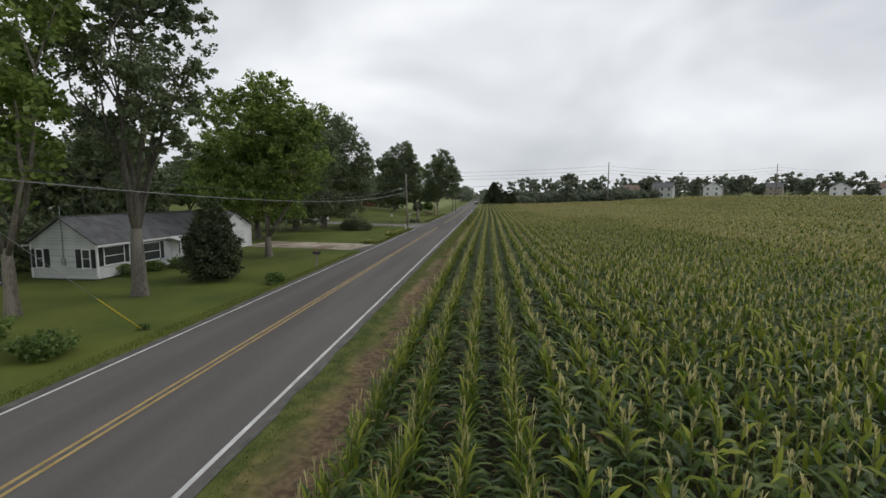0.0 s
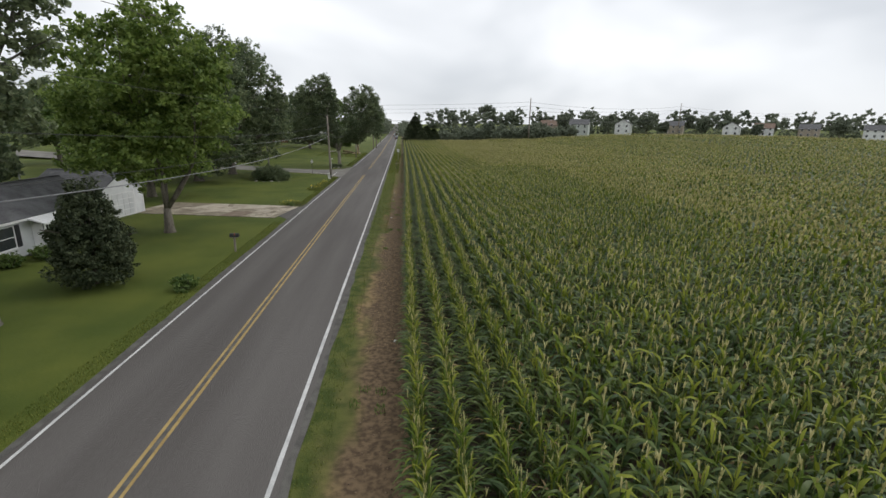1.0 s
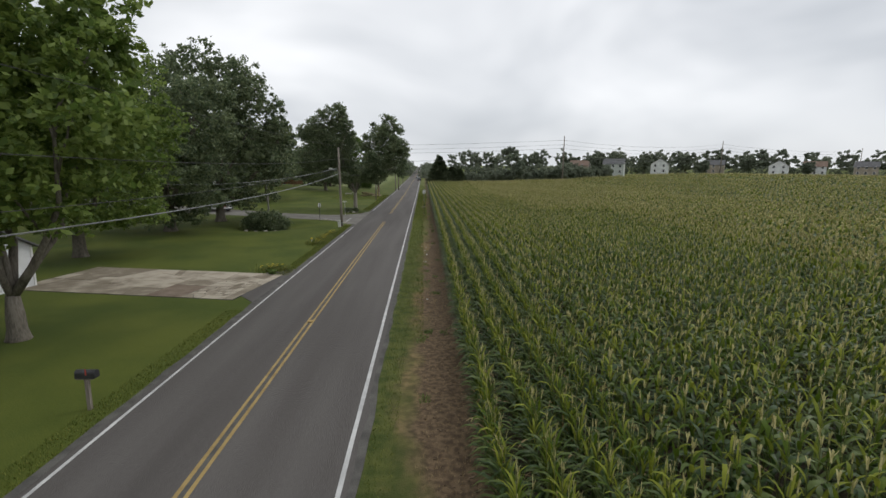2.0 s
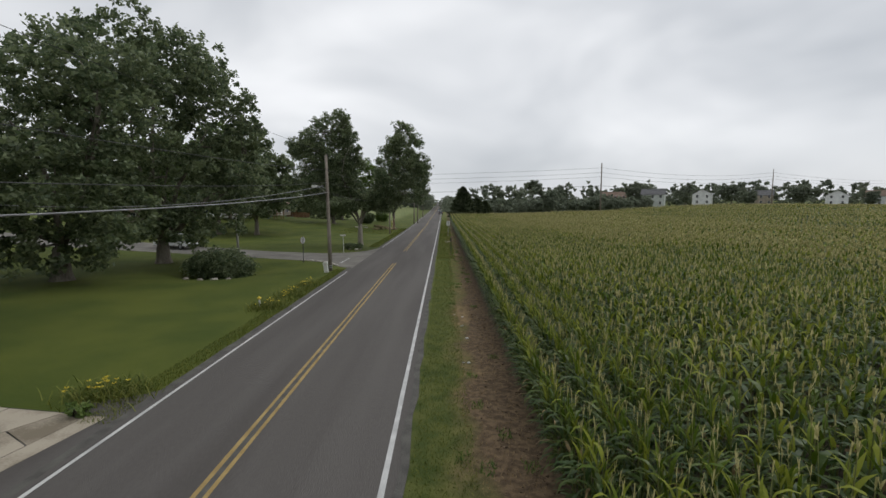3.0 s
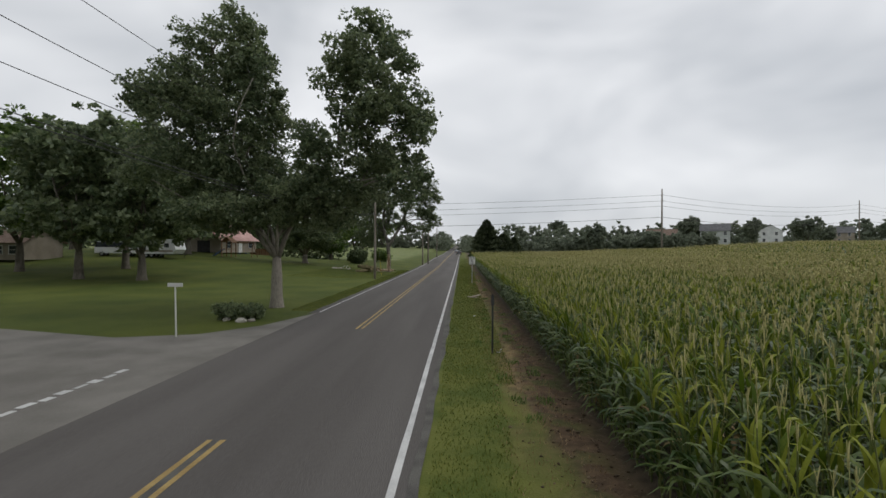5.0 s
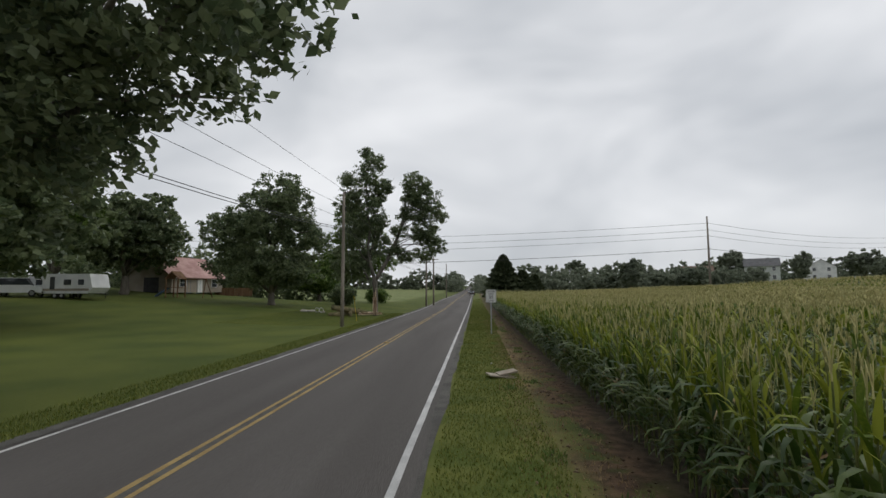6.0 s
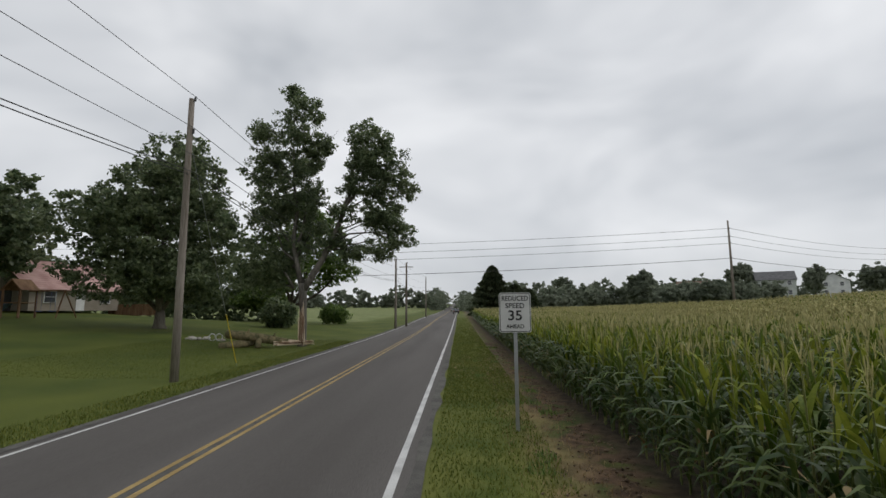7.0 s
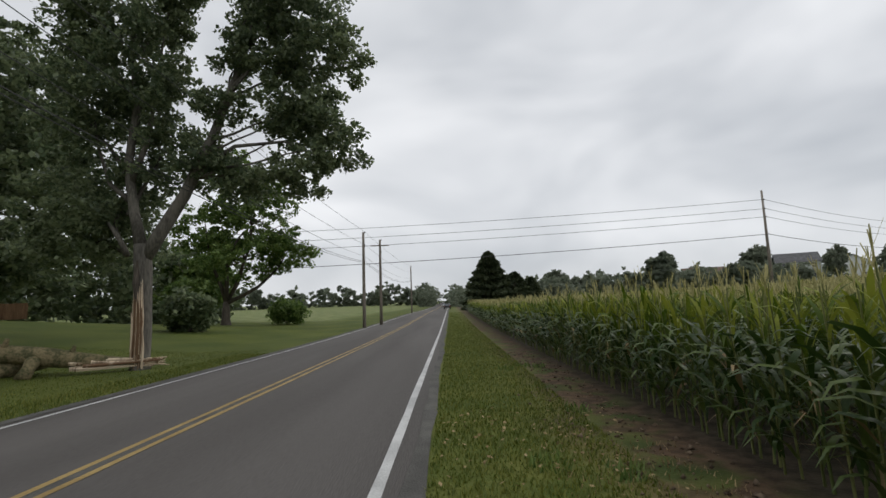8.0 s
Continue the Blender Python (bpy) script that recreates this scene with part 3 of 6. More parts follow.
def limb(r, m, a, b, r0, r1, bow=0.25, n=6, sides=7):
    a, b = Vector(a), Vector(b)
    side = Vector((r.uniform(-1, 1), r.uniform(-1, 1), r.uniform(-0.2, 0.6))) * (b - a).length * bow * 0.5
    pts = []
    for i in range(n + 1):
        t = i / n
        wob = Vector((r.uniform(-1, 1), r.uniform(-1, 1), r.uniform(-1, 1))) * (b - a).length * 0.018
        pts.append(a.lerp(b, t) + side * math.sin(math.pi * t) + (wob if 0 < i < n else Vector()))
    m.tube(pts, [r0 + (r1 - r0) * (i / n) ** 0.8 for i in range(n + 1)], sides)
    return pts


def tree(x, y, label, blobs, trunk=(0.4, 3.0), leaves=9000, size=0.24, seed=1, leaf=None, bark=None, lean=(0, 0),
         twigs=2, shell=0.5, clump=0.9, limbs_r=0.5, category="tree", group="", name="tree", lobes=6, bow=0.3, tuft=0.6, mains=5):
    """A broadleaf tree: a flared trunk, limbs into each mass of the crown, twigs, and leaf clumps. blobs are relative to the base."""
    r, rng = random.Random(seed), np.random.default_rng(seed)
    base = thing(name, x, y, gz(x, y) - 0.03, label, category, group)
    w = Mesh()
    rad, fork = trunk
    top = Vector((lean[0], lean[1], fork))
    w.tube([(0, 0, -0.15), (0, 0, 0.15), top * 0.25, top * 0.6, top], [rad * 1.55, rad * 1.22, rad * 1.0, rad * 0.92, rad * 0.68], 12)
    grown = []
    for i, b in enumerate(blobs):
        c = Vector(b[:3])
        tip = c + Vector((0, 0, b[5] * 0.35))
        below = [p for pts in grown for p in pts[2:6] if p.z < tip.z - 0.6]
        if i < mains or not below:
            start, thick = top.lerp(Vector((0, 0, fork * 0.6)), r.uniform(0.05, 0.4)), rad * limbs_r * r.uniform(0.9, 1.2)
        else:
            start, thick = min(below, key=lambda p: (p - tip).length), rad * limbs_r * 0.5
        pts = limb(r, w, start, tip, thick, 0.04, bow)
        grown.append(pts)
        for _ in range(twigs):
            p = pts[r.randint(2, 5)]
            q = c + Vector((r.uniform(-0.8, 0.8) * b[3], r.uniform(-0.8, 0.8) * b[4], r.uniform(-0.3, 0.75) * b[5]))
            pp = limb(r, w, p, q, rad * limbs_r * 0.4, 0.02, 0.3, 4, 5)
    part("trunk", w, bark or M_BARK, base, smooth=True)
    masses = []
    for b in blobs:
        masses.append((*b[:3], b[3] * 0.80, b[4] * 0.80, b[5] * 0.80))
        for i in range(lobes):
            a, t = r.uniform(0, 6.28), r.uniform(-0.55, 0.95)
            c = math.sqrt(1 - t * t) * 0.84
            k = r.uniform(0.30, 0.50)
            masses.append((b[0] + b[3] * c * math.cos(a), b[1] + b[4] * c * math.sin(a), b[2] + b[5] * t * 0.84, b[3] * k, b[4] * k, b[5] * k * 0.9))
    v, q = leaf_cloud(rng, masses, leaves, size, shell, clump, tuft=tuft)
    part("crown", quick_mesh("crown", v, q, leaf or M_LEAF), None, base)
    return base


def conifer(x, y, height, radius, label, seed=1, leaves=4000, size=0.22, leaf=None, blunt=0.0, name="conifer"):
    """A pointed evergreen: a straight trunk and tiers of drooping needle sprays."""
    rng = np.random.default_rng(seed)
    base = thing(name, x, y, gz(x, y) - 0.03, label, "tree")
    w = Mesh()
    w.tube([(0, 0, -0.1), (0, 0, height * 0.5), (0, 0, height * 0.96)], [radius * 0.09 + 0.06, radius * 0.05 + 0.04, 0.02], 7)
    part("trunk", w, M_BARK_DARK, base, smooth=True)
    t = rng.random(leaves) ** 1.5
    z = 0.02 * height + t * height * 0.97
    az = rng.random(leaves) * 2 * np.pi
    tier = 1 + 0.18 * np.sin(z * 5.5 / max(0.6, height / 9) + np.sin(az * 3) * 1.3) + 0.12 * np.sin(az * 5 + seed + z)
    prof = np.where(t < 0.08, 0.8 + 2.5 * t, 1.0) * ((1 - t) ** (0.8 - 0.38 * blunt))
    rr = radius * prof * tier * (0.55 + 0.45 * rng.random(leaves) ** 0.5)
    c = np.stack([rr * np.cos(az), rr * np.sin(az), z], -1)
    out = np.stack([np.cos(az), np.sin(az), -0.45 + 0.9 * t], -1) + rng.normal(size=(leaves, 3)) * 0.35
    out /= np.linalg.norm(out, axis=1, keepdims=True)
    side = np.cross(out, rng.normal(size=(leaves, 3)))
    side /= np.linalg.norm(side, axis=1, keepdims=True)
    s = (size * rng.uniform(0.6, 1.4, leaves))[:, None]
    v = np.stack([c - out * s, c + side * s * 0.35, c + out * s, c - side * s * 0.35], 1).reshape(-1, 3)
    part("crown", quick_mesh("crown", v, np.arange(leaves * 4).reshape(-1, 4), leaf or M_NEEDLE), None, base)
    return base


def shrub(x, y, label, w, h, seed=1, leaves=1500, size=0.1, leaf=None, d=None, name="shrub", category="shrub", group=""):
    """A rounded bush: short woody stems under a dense cover of leaves."""
    r, rng = random.Random(seed), np.random.default_rng(seed)
    d = d or w
    base = thing(name, x, y, gz(x, y) - 0.02, label, category, group)
    m = Mesh()
    for i in range(7):
        a = r.uniform(0, 6.28)
        m.tube([(0.1 * math.cos(a), 0.1 * math.sin(a), -0.05), (0.22 * w * math.cos(a), 0.22 * d * math.sin(a), h * 0.4),
                (0.36 * w * math.cos(a), 0.36 * d * math.sin(a), h * 0.78)], [0.03, 0.022, 0.008], 5)
    part("stems", m, M_BARK_DARK, base)
    blobs = [(0, 0, h * 0.5, w * 0.42, d * 0.42, h * 0.46)]
    for i in range(5):
        a = i * 1.256 + r.uniform(-0.4, 0.4)
        blobs.append((w * 0.27 * math.cos(a), d * 0.27 * math.sin(a), h * r.uniform(0.32, 0.62), w * 0.24, d * 0.24, h * 0.32))
    v, q = leaf_cloud(rng, blobs, leaves, size, 0.6, 0.28 * min(w, h), per=8, tuft=0.35)
    v[:, 2] = np.maximum(v[:, 2], 0.02)
    part("foliage", quick_mesh("foliage", v, q, leaf or M_LEAF), None, base)
    return base


# trees of the near lawn
tree(-10.4, -56.8, "tall grey-barked tree with many upright limbs and thin foliage",
     [(-1.4, 0.5, 9.2, 1.5, 1.8, 2.4), (1.8, -0.8, 9.4, 1.7, 1.8, 2.2), (0.4, 1.6, 12.0, 1.8, 2.0, 2.8), (-1.0, -1.4, 12.6, 1.6, 1.8, 2.8), (3.0, 1.0, 12.2, 1.5, 1.7, 2.6),
      (1.6, -0.4, 15.4, 2.0, 2.0, 2.6), (3.2, 0.2, 15.6, 1.4, 1.6, 2.2), (-0.6, 0.6, 16.0, 1.7, 1.8, 2.4), (1.2, 0, 18.6, 2.2, 2.2, 2.0), (2.2, -1.6, 11.6, 1.4, 1.5, 2.2),
      (-3.0, 0.2, 13.2, 1.5, 1.7, 2.4), (-3.3, 0.6, 10.2, 1.1, 1.4, 1.7), (-2.8, 0.0, 16.4, 1.7, 1.7, 2.2), (2.9, 0.3, 8.2, 0.9, 1.1, 1.2)],
     trunk=(0.38, 3.8), leaves=27000, size=0.12, seed=3, leaf=M_LEAF_DARK, bark=M_BARK_MID, twigs=4, shell=0.1, clump=0.62, limbs_r=0.42, lobes=3, bow=0.10, mains=6)
tree(-13.0, -61.6, "large leafy tree with yellow-green outer leaves", [(0, 0, 6.8, 2.4, 2.6, 2.4), (1.6, -0.5, 9.4, 2.8, 2.8, 2.4), (-1.8, 0.4, 11.0, 3.2, 3.2, 2.8), (1.2, 0.2, 13.4, 3.0, 3.0, 2.4), (0.2, 0, 16.4, 2.6, 2.6, 2.0)],
     trunk=(0.28, 3.2), leaves=12000, size=0.17, seed=4, leaf=M_LEAF_LIGHT, lobes=4, shell=0.2)
tree(-30, -46, "dark leafy tree behind the white house", [(0, 0, 6.5, 5.0, 5.0, 4.8), (2.5, -2, 9.6, 4, 4, 3.8), (-3, 1, 9.5, 4, 4, 3.6)], trunk=(0.4, 2.6), leaves=7000, size=0.32, seed=5, leaf=M_LEAF_DARK)
tree(-25.5, -56, "dark leafy tree shading the back of the house", [(0, 0, 5.0, 4.6, 4.6, 4.2), (1.5, -1, 8.0, 3.6, 3.6, 3.4)], trunk=(0.35, 1.6), leaves=11000, size=0.24, seed=15, leaf=M_LEAF_DARK)
tree(-24.0, -44, "dark leafy tree shading the back of the house", [(0, 0, 5.2, 4.6, 4.6, 4.2), (1.0, 1, 8.4, 3.6, 3.6, 3.4)], trunk=(0.35, 1.6), leaves=11000, size=0.24, seed=16, leaf=M_LEAF_DARK)
tree(-34, -30, "dark leafy tree behind the garage", [(0, 0, 6.5, 5.5, 5.5, 5.0), (2.5, -2, 10.6, 4, 4, 3.8), (-3, 1, 9.5, 4, 4, 3.6)], trunk=(0.4, 2.6), leaves=7000, size=0.32, seed=6, leaf=M_LEAF_DARK)
tree(-11.3, -39.2, "broad green maple beside the driveway with a forked trunk", [(0.4, -0.6, 5.6, 5.0, 4.6, 2.6), (-3.0, 0.5, 8.2, 3.4, 3.6, 3.2), (2.8, -1.0, 8.0, 3.4, 3.4, 3.2), (0.2, 2.4, 8.8, 3.6, 3.2, 3.6),
     (-1.2, -1.6, 11.4, 3.6, 3.4, 3.4), (1.8, 0.8, 12.6, 3.2, 3.1, 3.1), (0, 0, 14.8, 2.4, 2.4, 2.2), (-5.2, 0.6, 8.8, 2.4, 2.4, 3.0), (4.0, 0.2, 10.4, 1.6, 2.0, 2.6)], trunk=(0.34, 1.9), leaves=38000, size=0.165, seed=7, shell=0.25, lobes=7, leaf=M_LEAF_LIGHT)
tree(-21.5, -21.0, "tall bright green tree behind the driveway", [(1.2, -0.6, 6.2, 5.6, 5.4, 3.8), (-3.0, 0.5, 10.2, 4.2, 4.2, 3.8), (4.4, -1.0, 9.6, 3.6, 3.6, 3.8), (1.6, 0.8, 14.0, 4.4, 4.2, 3.8), (1.0, 0.0, 3.6, 4.4, 4.0, 1.8)],
     trunk=(0.45, 2.4), leaves=34000, size=0.16, seed=8, leaf=M_LEAF_LIGHT)
tree(-22.6, -5.6, "huge dark green shade tree on the corner lawn", [(0, 0, 6.4, 7.0, 6.6, 4.6), (-4.2, 0.5, 10.8, 5.2, 5.2, 4.6), (4.2, -1.2, 11.4, 4.6, 4.8, 4.4), (1.2, 1.2, 14.6, 4.8, 4.8, 3.8), (1.5, -1.5, 2.6, 4.2, 3.2, 2.2), (-4.5, -1.0, 3.4, 3.6, 3.2, 2.4)],
     trunk=(0.6, 2.4), leaves=44000, size=0.18, seed=9, leaf=M_LEAF_DARK)
tree(-21.4, 4.6, "huge dark green shade tree with a wide crown", [(0.8, 0, 7.4, 7.4, 6.6, 4.4), (4.4, 0.8, 11.0, 4.2, 4.4, 5.0), (-3.0, 1.6, 12.8, 5.2, 5.2, 5.2), (0.2, 0.2, 17.2, 5.8, 5.4, 4.6), (7.0, 1.6, 7.4, 2.9, 3.2, 3.2), (4.6, 0.4, 16.0, 3.8, 3.8, 4.4), (7.2, 0.8, 10.4, 2.1, 2.3, 2.8), (2.5, -1.0, 3.4, 4.2, 3.4, 2.0)],
     trunk=(0.6, 2.2), leaves=52000, size=0.18, seed=10, leaf=M_LEAF_DARK)
# the great forked tree past the side road
tree(-6.5, 23.5, "great forked roadside tree with two dark crowns", [(-2.2, -1.6, 5.4, 2.6, 2.4, 1.5), (-3.6, 0.4, 6.4, 4.4, 3.8, 2.5), (0.9, -0.6, 6.0, 2.4, 2.2, 1.6), (3.2, -1.6, 6.5, 2.1, 2.3, 2.3), (5.0, -2.9, 9.0, 2.4, 2.4, 2.5), (-3.3, 0.8, 11.2, 3.5, 3.4, 3.5), (-6.7, 1.0, 9.4, 3.3, 3.4, 2.9),
     (-5.7, 1.2, 13.4, 3.3, 3.2, 2.9), (-1.9, 0.6, 8.6, 1.9, 2.4, 3.0), (-3.8, 0.8, 16.0, 2.6, 2.4, 2.0), (-7.2, 1.0, 13.0, 2.2, 2.4, 2.2), (-1.7, 0.6, 15.2, 1.2, 1.6, 1.6), (-1.2, 0.4, 13.0, 1.2, 1.7, 2.7), (5.8, -2.9, 11.5, 2.5, 2.4, 2.4),
     (6.2, -2.9, 13.6, 2.1, 2.0, 1.8), (7.3, -3.1, 10.7, 1.7, 1.8, 1.8), (8.2, -3.1, 9.5, 1.3, 1.5, 1.5), (8.1, -3.5, 6.8, 1.4, 1.5, 1.4), (3.6, -1.2, 5.1, 1.5, 1.3, 0.9), (5.0, -1.3, 6.5, 1.7, 1.8, 1.4), (5.9, -1.1, 8.5, 1.6, 1.6, 1.6), (0.0, 1.2, 7.0, 1.8, 1.8, 1.6), (-5.2, 2.6, 7.8, 2.6, 2.4, 2.2)],
     trunk=(0.34, 3.0), leaves=130000, size=0.108, seed=11, leaf=M_LEAF_DARK, shell=0.2, clump=0.70, lobes=6, tuft=0.12, limbs_r=0.42, mains=6, bark=M_BARK_PALE)
tree(-21.7, 73.6, "dense round dome-shaped tree with a short trunk", [(0, 0, 8.6, 7.0, 6.8, 5.6), (-3.2, -1, 4.2, 4.0, 3.6, 2.2), (3.2, -1, 4.2, 4.0, 3.6, 2.2), (0, -2, 4.2, 4.2, 3.6, 2.2), (-1.6, 0, 11.6, 4.9, 4.8, 4.0), (1.8, -0.5, 11.4, 4.8, 4.6, 4.2), (0.2, 0, 14.4, 3.6, 3.6, 2.8), (-4.4, 0, 8.2, 3.4, 3.4, 3.6), (4.4, 0, 8.0, 3.2, 3.4, 3.6)], trunk=(0.45, 1.6), leaves=60000, size=0.17, seed=12, leaf=M_LEAF_DARK, shell=0.8, lobes=3, clump=0.9, tuft=0.15)
tree(-41.5, 73.5, "dark broad tree between the trailer and the house", [(0, 0, 6.6, 6.2, 5.8, 3.6), (-2.8, 0.5, 9.8, 4.2, 4.2, 3.4), (2.4, -1, 9.4, 4.0, 4.0, 3.4), (0, 0, 12.0, 3.2, 3.2, 2.4), (4.4, 0, 6.6, 2.6, 2.6, 2.4)], trunk=(0.45, 2.6), leaves=16000, size=0.26, seed=13, leaf=M_LEAF_DARK, clump=0.9, tuft=0.2)
tree(-46.6, 68.4, "tall dark tree standing over the trailer", [(0, 0, 8.0, 6.0, 6.0, 4.4), (-1.5, 0.5, 13.0, 5.0, 5.0, 4.6), (2.0, -1, 13.4, 4.4, 4.4, 4.6), (0.4, 0, 18.2, 3.8, 3.8, 3.4)], trunk=(0.5, 2.6), leaves=16000, size=0.27, seed=23, leaf=M_LEAF, clump=1.0, tuft=0.2)
tree(-18.6, 97, "loose grey-green tree with a wide crown", [(1.6, 0, 6.4, 5.4, 5.0, 3.2), (-2.4, 0, 9.4, 4.0, 3.8, 3.6), (4.0, -0.6, 9.6, 4.0, 3.8, 3.6), (1.2, 0.4, 13.2, 4.2, 3.8, 3.2), (6.4, 0, 6.8, 2.4, 2.6, 2.2), (1.0, 0, 15.8, 2.6, 2.6, 1.8)], trunk=(0.42, 2.4), leaves=30000, size=0.17, seed=14, leaf=M_LEAF, bark=M_BARK_DARK, lobes=7, clump=0.8, tuft=0.15)


# ---- utility poles and wires ----
def power_pole(x, y, height, lean=(0.0, 0.0), radius=0.16, arms=(), label="weathered wooden utility pole", group="utility poles", material=None):
    """A tapered timber pole with insulators and, where it has one, a crossarm."""
    base = thing("utility_pole", x, y, gz(x, y) - 0.02, label, "utility pole", group)
    lx, ly = lean
    m = Mesh()
    m.tube([(0, 0, -0.3), (lx * 0.35, ly * 0.35, height * 0.35), (lx * 0.7, ly * 0.7, height * 0.7), (lx, ly, height)],
           [radius, radius * 0.9, radius * 0.78, radius * 0.66], 12)
    part("pole", m, material or M_POLE, base, smooth=True)
    for z, w in arms:
        a = Mesh()
        t = z / height
        a.box((lx * t - w / 2, ly * t - radius - 0.05, z - 0.06), (lx * t + w / 2, ly * t - radius + 0.04, z + 0.05))
        part("crossarm", a, M_POLE, base)
    for z in (height, height - 1.25):
        t = z / height
        p = Mesh()
        p.tube([(lx * t + 0.12, ly * t, z - 0.08), (lx * t + 0.14, ly * t, z + 0.10)], [0.045, 0.03], 8)
        part("insulator", p, M_DARK_METAL, base)
    return base


def wire(points, sag, radius, material, label, name="wire"):
    """A hanging line between supports; sag in metres at mid-span, one for all spans or one each."""
    m = Mesh()
    pts = []
    for s, (a, b) in enumerate(zip(points[:-1], points[1:])):
        a, b = Vector(a), Vector(b)
        drop = sag[s] if isinstance(sag, tuple) else sag
        n = 16
        for i in range(n + (s == len(points) - 2)):
            t = i / n
            p = a.lerp(b, t)
            p.z -= drop * 4 * t * (1 - t)
            pts.append(p)
    m.tube(pts, [radius] * len(pts), 4)
    return solo(name, m, material, label, "wire")


POLES = [(-6.5, -72.0, 9.6), (-4.85, 0.0, 9.5), (-5.55, 49.5, 10.2), (-3.6, 91.5, 8.6), (-3.3, 140.0, 9.0)]
power_pole(*POLES[0])
power_pole(*POLES[1], lean=(-0.25, 0.1), radius=0.165)
corner_pole = [o for o in scene.objects if o.name.startswith("utility_pole")][-1]
for z in (0.28, 0.42):
    b = Mesh()
    b.tube([(0, 0, z), (0, 0, z + 0.06)], [0.172, 0.171], 12)
    part("band", b, M_METAL, corner_pole, "pale metal band round the foot")
power_pole(*POLES[2], lean=(0.0, 0.0), radius=0.145)
power_pole(*POLES[3], radius=0.16)
power_pole(-2.9, 97.0, 8.6, arms=((8.0, 1.9),), label="weathered utility pole with a short crossarm")
power_pole(*POLES[4], radius=0.15)
power_pole(-17.1, 10.7, 6.5, lean=(-0.25, 0.0), radius=0.13, label="pale grey leaning pole beside the side road", material=M_POLE_GREY)
FEET = [Vector((x + (-0.25 if i == 1 else 0) + 0.14, y, gz(x, y) + 0.06)) for i, (x, y, _) in enumerate(POLES)]


def strung(heights, first=0):
    """Points on successive poles at the given heights over the ground."""
    return [FEET[first + i] + Vector((0, 0, h)) for i, h in enumerate(heights)]


wire(strung((10.1, 9.5, 10.2, 8.6, 9.0)), (0.35, 0.25, 0.5, 0.5), 0.012, M_CABLE, "thin overhead power line")
wire(strung((8.4, 8.2, 9.0, 7.4, 7.8)), (1.15, 0.5, 0.6, 0.6), 0.013, M_CABLE, "thin overhead power line below the top line")
wire(strung((6.6, 7.2, 8.0, 6.3, 6.7)), (1.15, 0.35, 0.7, 0.7), 0.013, M_CABLE, "thin slack overhead cable")
wire(strung((6.3, 6.4)), 1.3, 0.024, M_WIRE, "pale thick overhead cable between wooden poles")
for side in (-0.05, 0.05):
    wire([p + Vector((side, 0, side)) for p in strung((6.4, 7.3, 5.8, 6.2), 1)], (0.9, 0.9, 0.9), 0.017, M_CABLE, "thick black overhead cable")


def guy(ax, ay, px, py, pz, group="guy wires", guard=True):
    """A guy wire from an anchor in the grass up to a pole, with a yellow guard on its foot."""
    a, b = Vector((0, 0, 0)), Vector((px - ax, py - ay, pz - gz(ax, ay)))
    base = thing("guy_wire", ax, ay, gz(ax, ay), "steel guy wire with a bright yellow plastic guard" if guard else "bare steel guy wire anchored in the grass", "guy wire", group)
    m = Mesh()
    m.tube([a - b.normalized() * 0.15, b], [0.009, 0.009], 5)
    part("cable", m, M_METAL, base)
    d = b.normalized()
    if guard:
        g = Mesh()
        g.tube([d * 0.15, d * 2.55], [0.022, 0.020], 8)
        part("guard", g, M_YELLOW, base, "bright yellow plastic guard")
    return base


guy(-5.3, -63.2, -6.5, -72.0, 8.0)
guy(-5.6, 54.2, -5.55, 49.5, 8.6)

# the lamp arm and slack cables on the corner pole
lamp = thing("street_lamp", -5.35, 0.05, 6.75, "small grey street lamp on a curved arm", "street lamp")
arm = Mesh()
arm.tube([(0.15, 0, -0.05), (-0.25, 0, 0.10), (-0.62, 0, 0.14)], [0.022, 0.022, 0.02], 6)
arm.tube([(0.15, 0, -0.32), (-0.2, 0, -0.10), (-0.5, 0, 0.10)], [0.012, 0.012, 0.012], 5)
part("arm", arm, M_METAL, lamp)
head = Mesh()
head.box((-0.92, -0.13, 0.0), (-0.50, 0.13, 0.22), bevel=0.03)
part("head", head, M_BOX, lamp)
wire([(-5.3, 0.0, 6.7), (-17.3, 10.7, 6.3)], 0.9, 0.02, M_CABLE, "slack black cable to the small pole", "cable")
wire([(-5.3, 0.0, 6.9), (-24.0, -14.0, 5.6)], 1.0, 0.022, M_WIRE, "pale service cable running to a house", "cable")
wire([(-17.3, 10.7, 6.3), (-40.0, 30.0, 5.0)], 1.0, 0.016, M_CABLE, "thin cable from the small pole", "cable")

# ---- the line across the fields ----
def tall_pole(x, y, h):
    base = thing("transmission_pole", x, y, gz(x, y), "tall slim grey transmission pole across the field", "utility pole", "transmission poles")
    m = Mesh()
    m.tube([(0, 0, -0.5), (0, 0, h * 0.5), (0, 0, h)], [0.30, 0.24, 0.17], 10)
    part("pole", m, M_POLE, base, smooth=True)
    for z in (h - 1.8, h - 3.5, h - 5.0, h - 8.2):
        k = Mesh()
        k.tube([(0, -0.2, z), (0, -0.55, z + 0.05)], [0.06, 0.09], 6)
        part("insulator", k, M_DARK_METAL, base)
    return Vector((x, y, gz(x, y) + h))


tp = [tall_pole(*p) for p in ((-125.0, 128.0, 17.0), (62.1, 135.0, 18.8), (167.0, 196.0, 19.0), (330.0, 285.0, 18.0))]
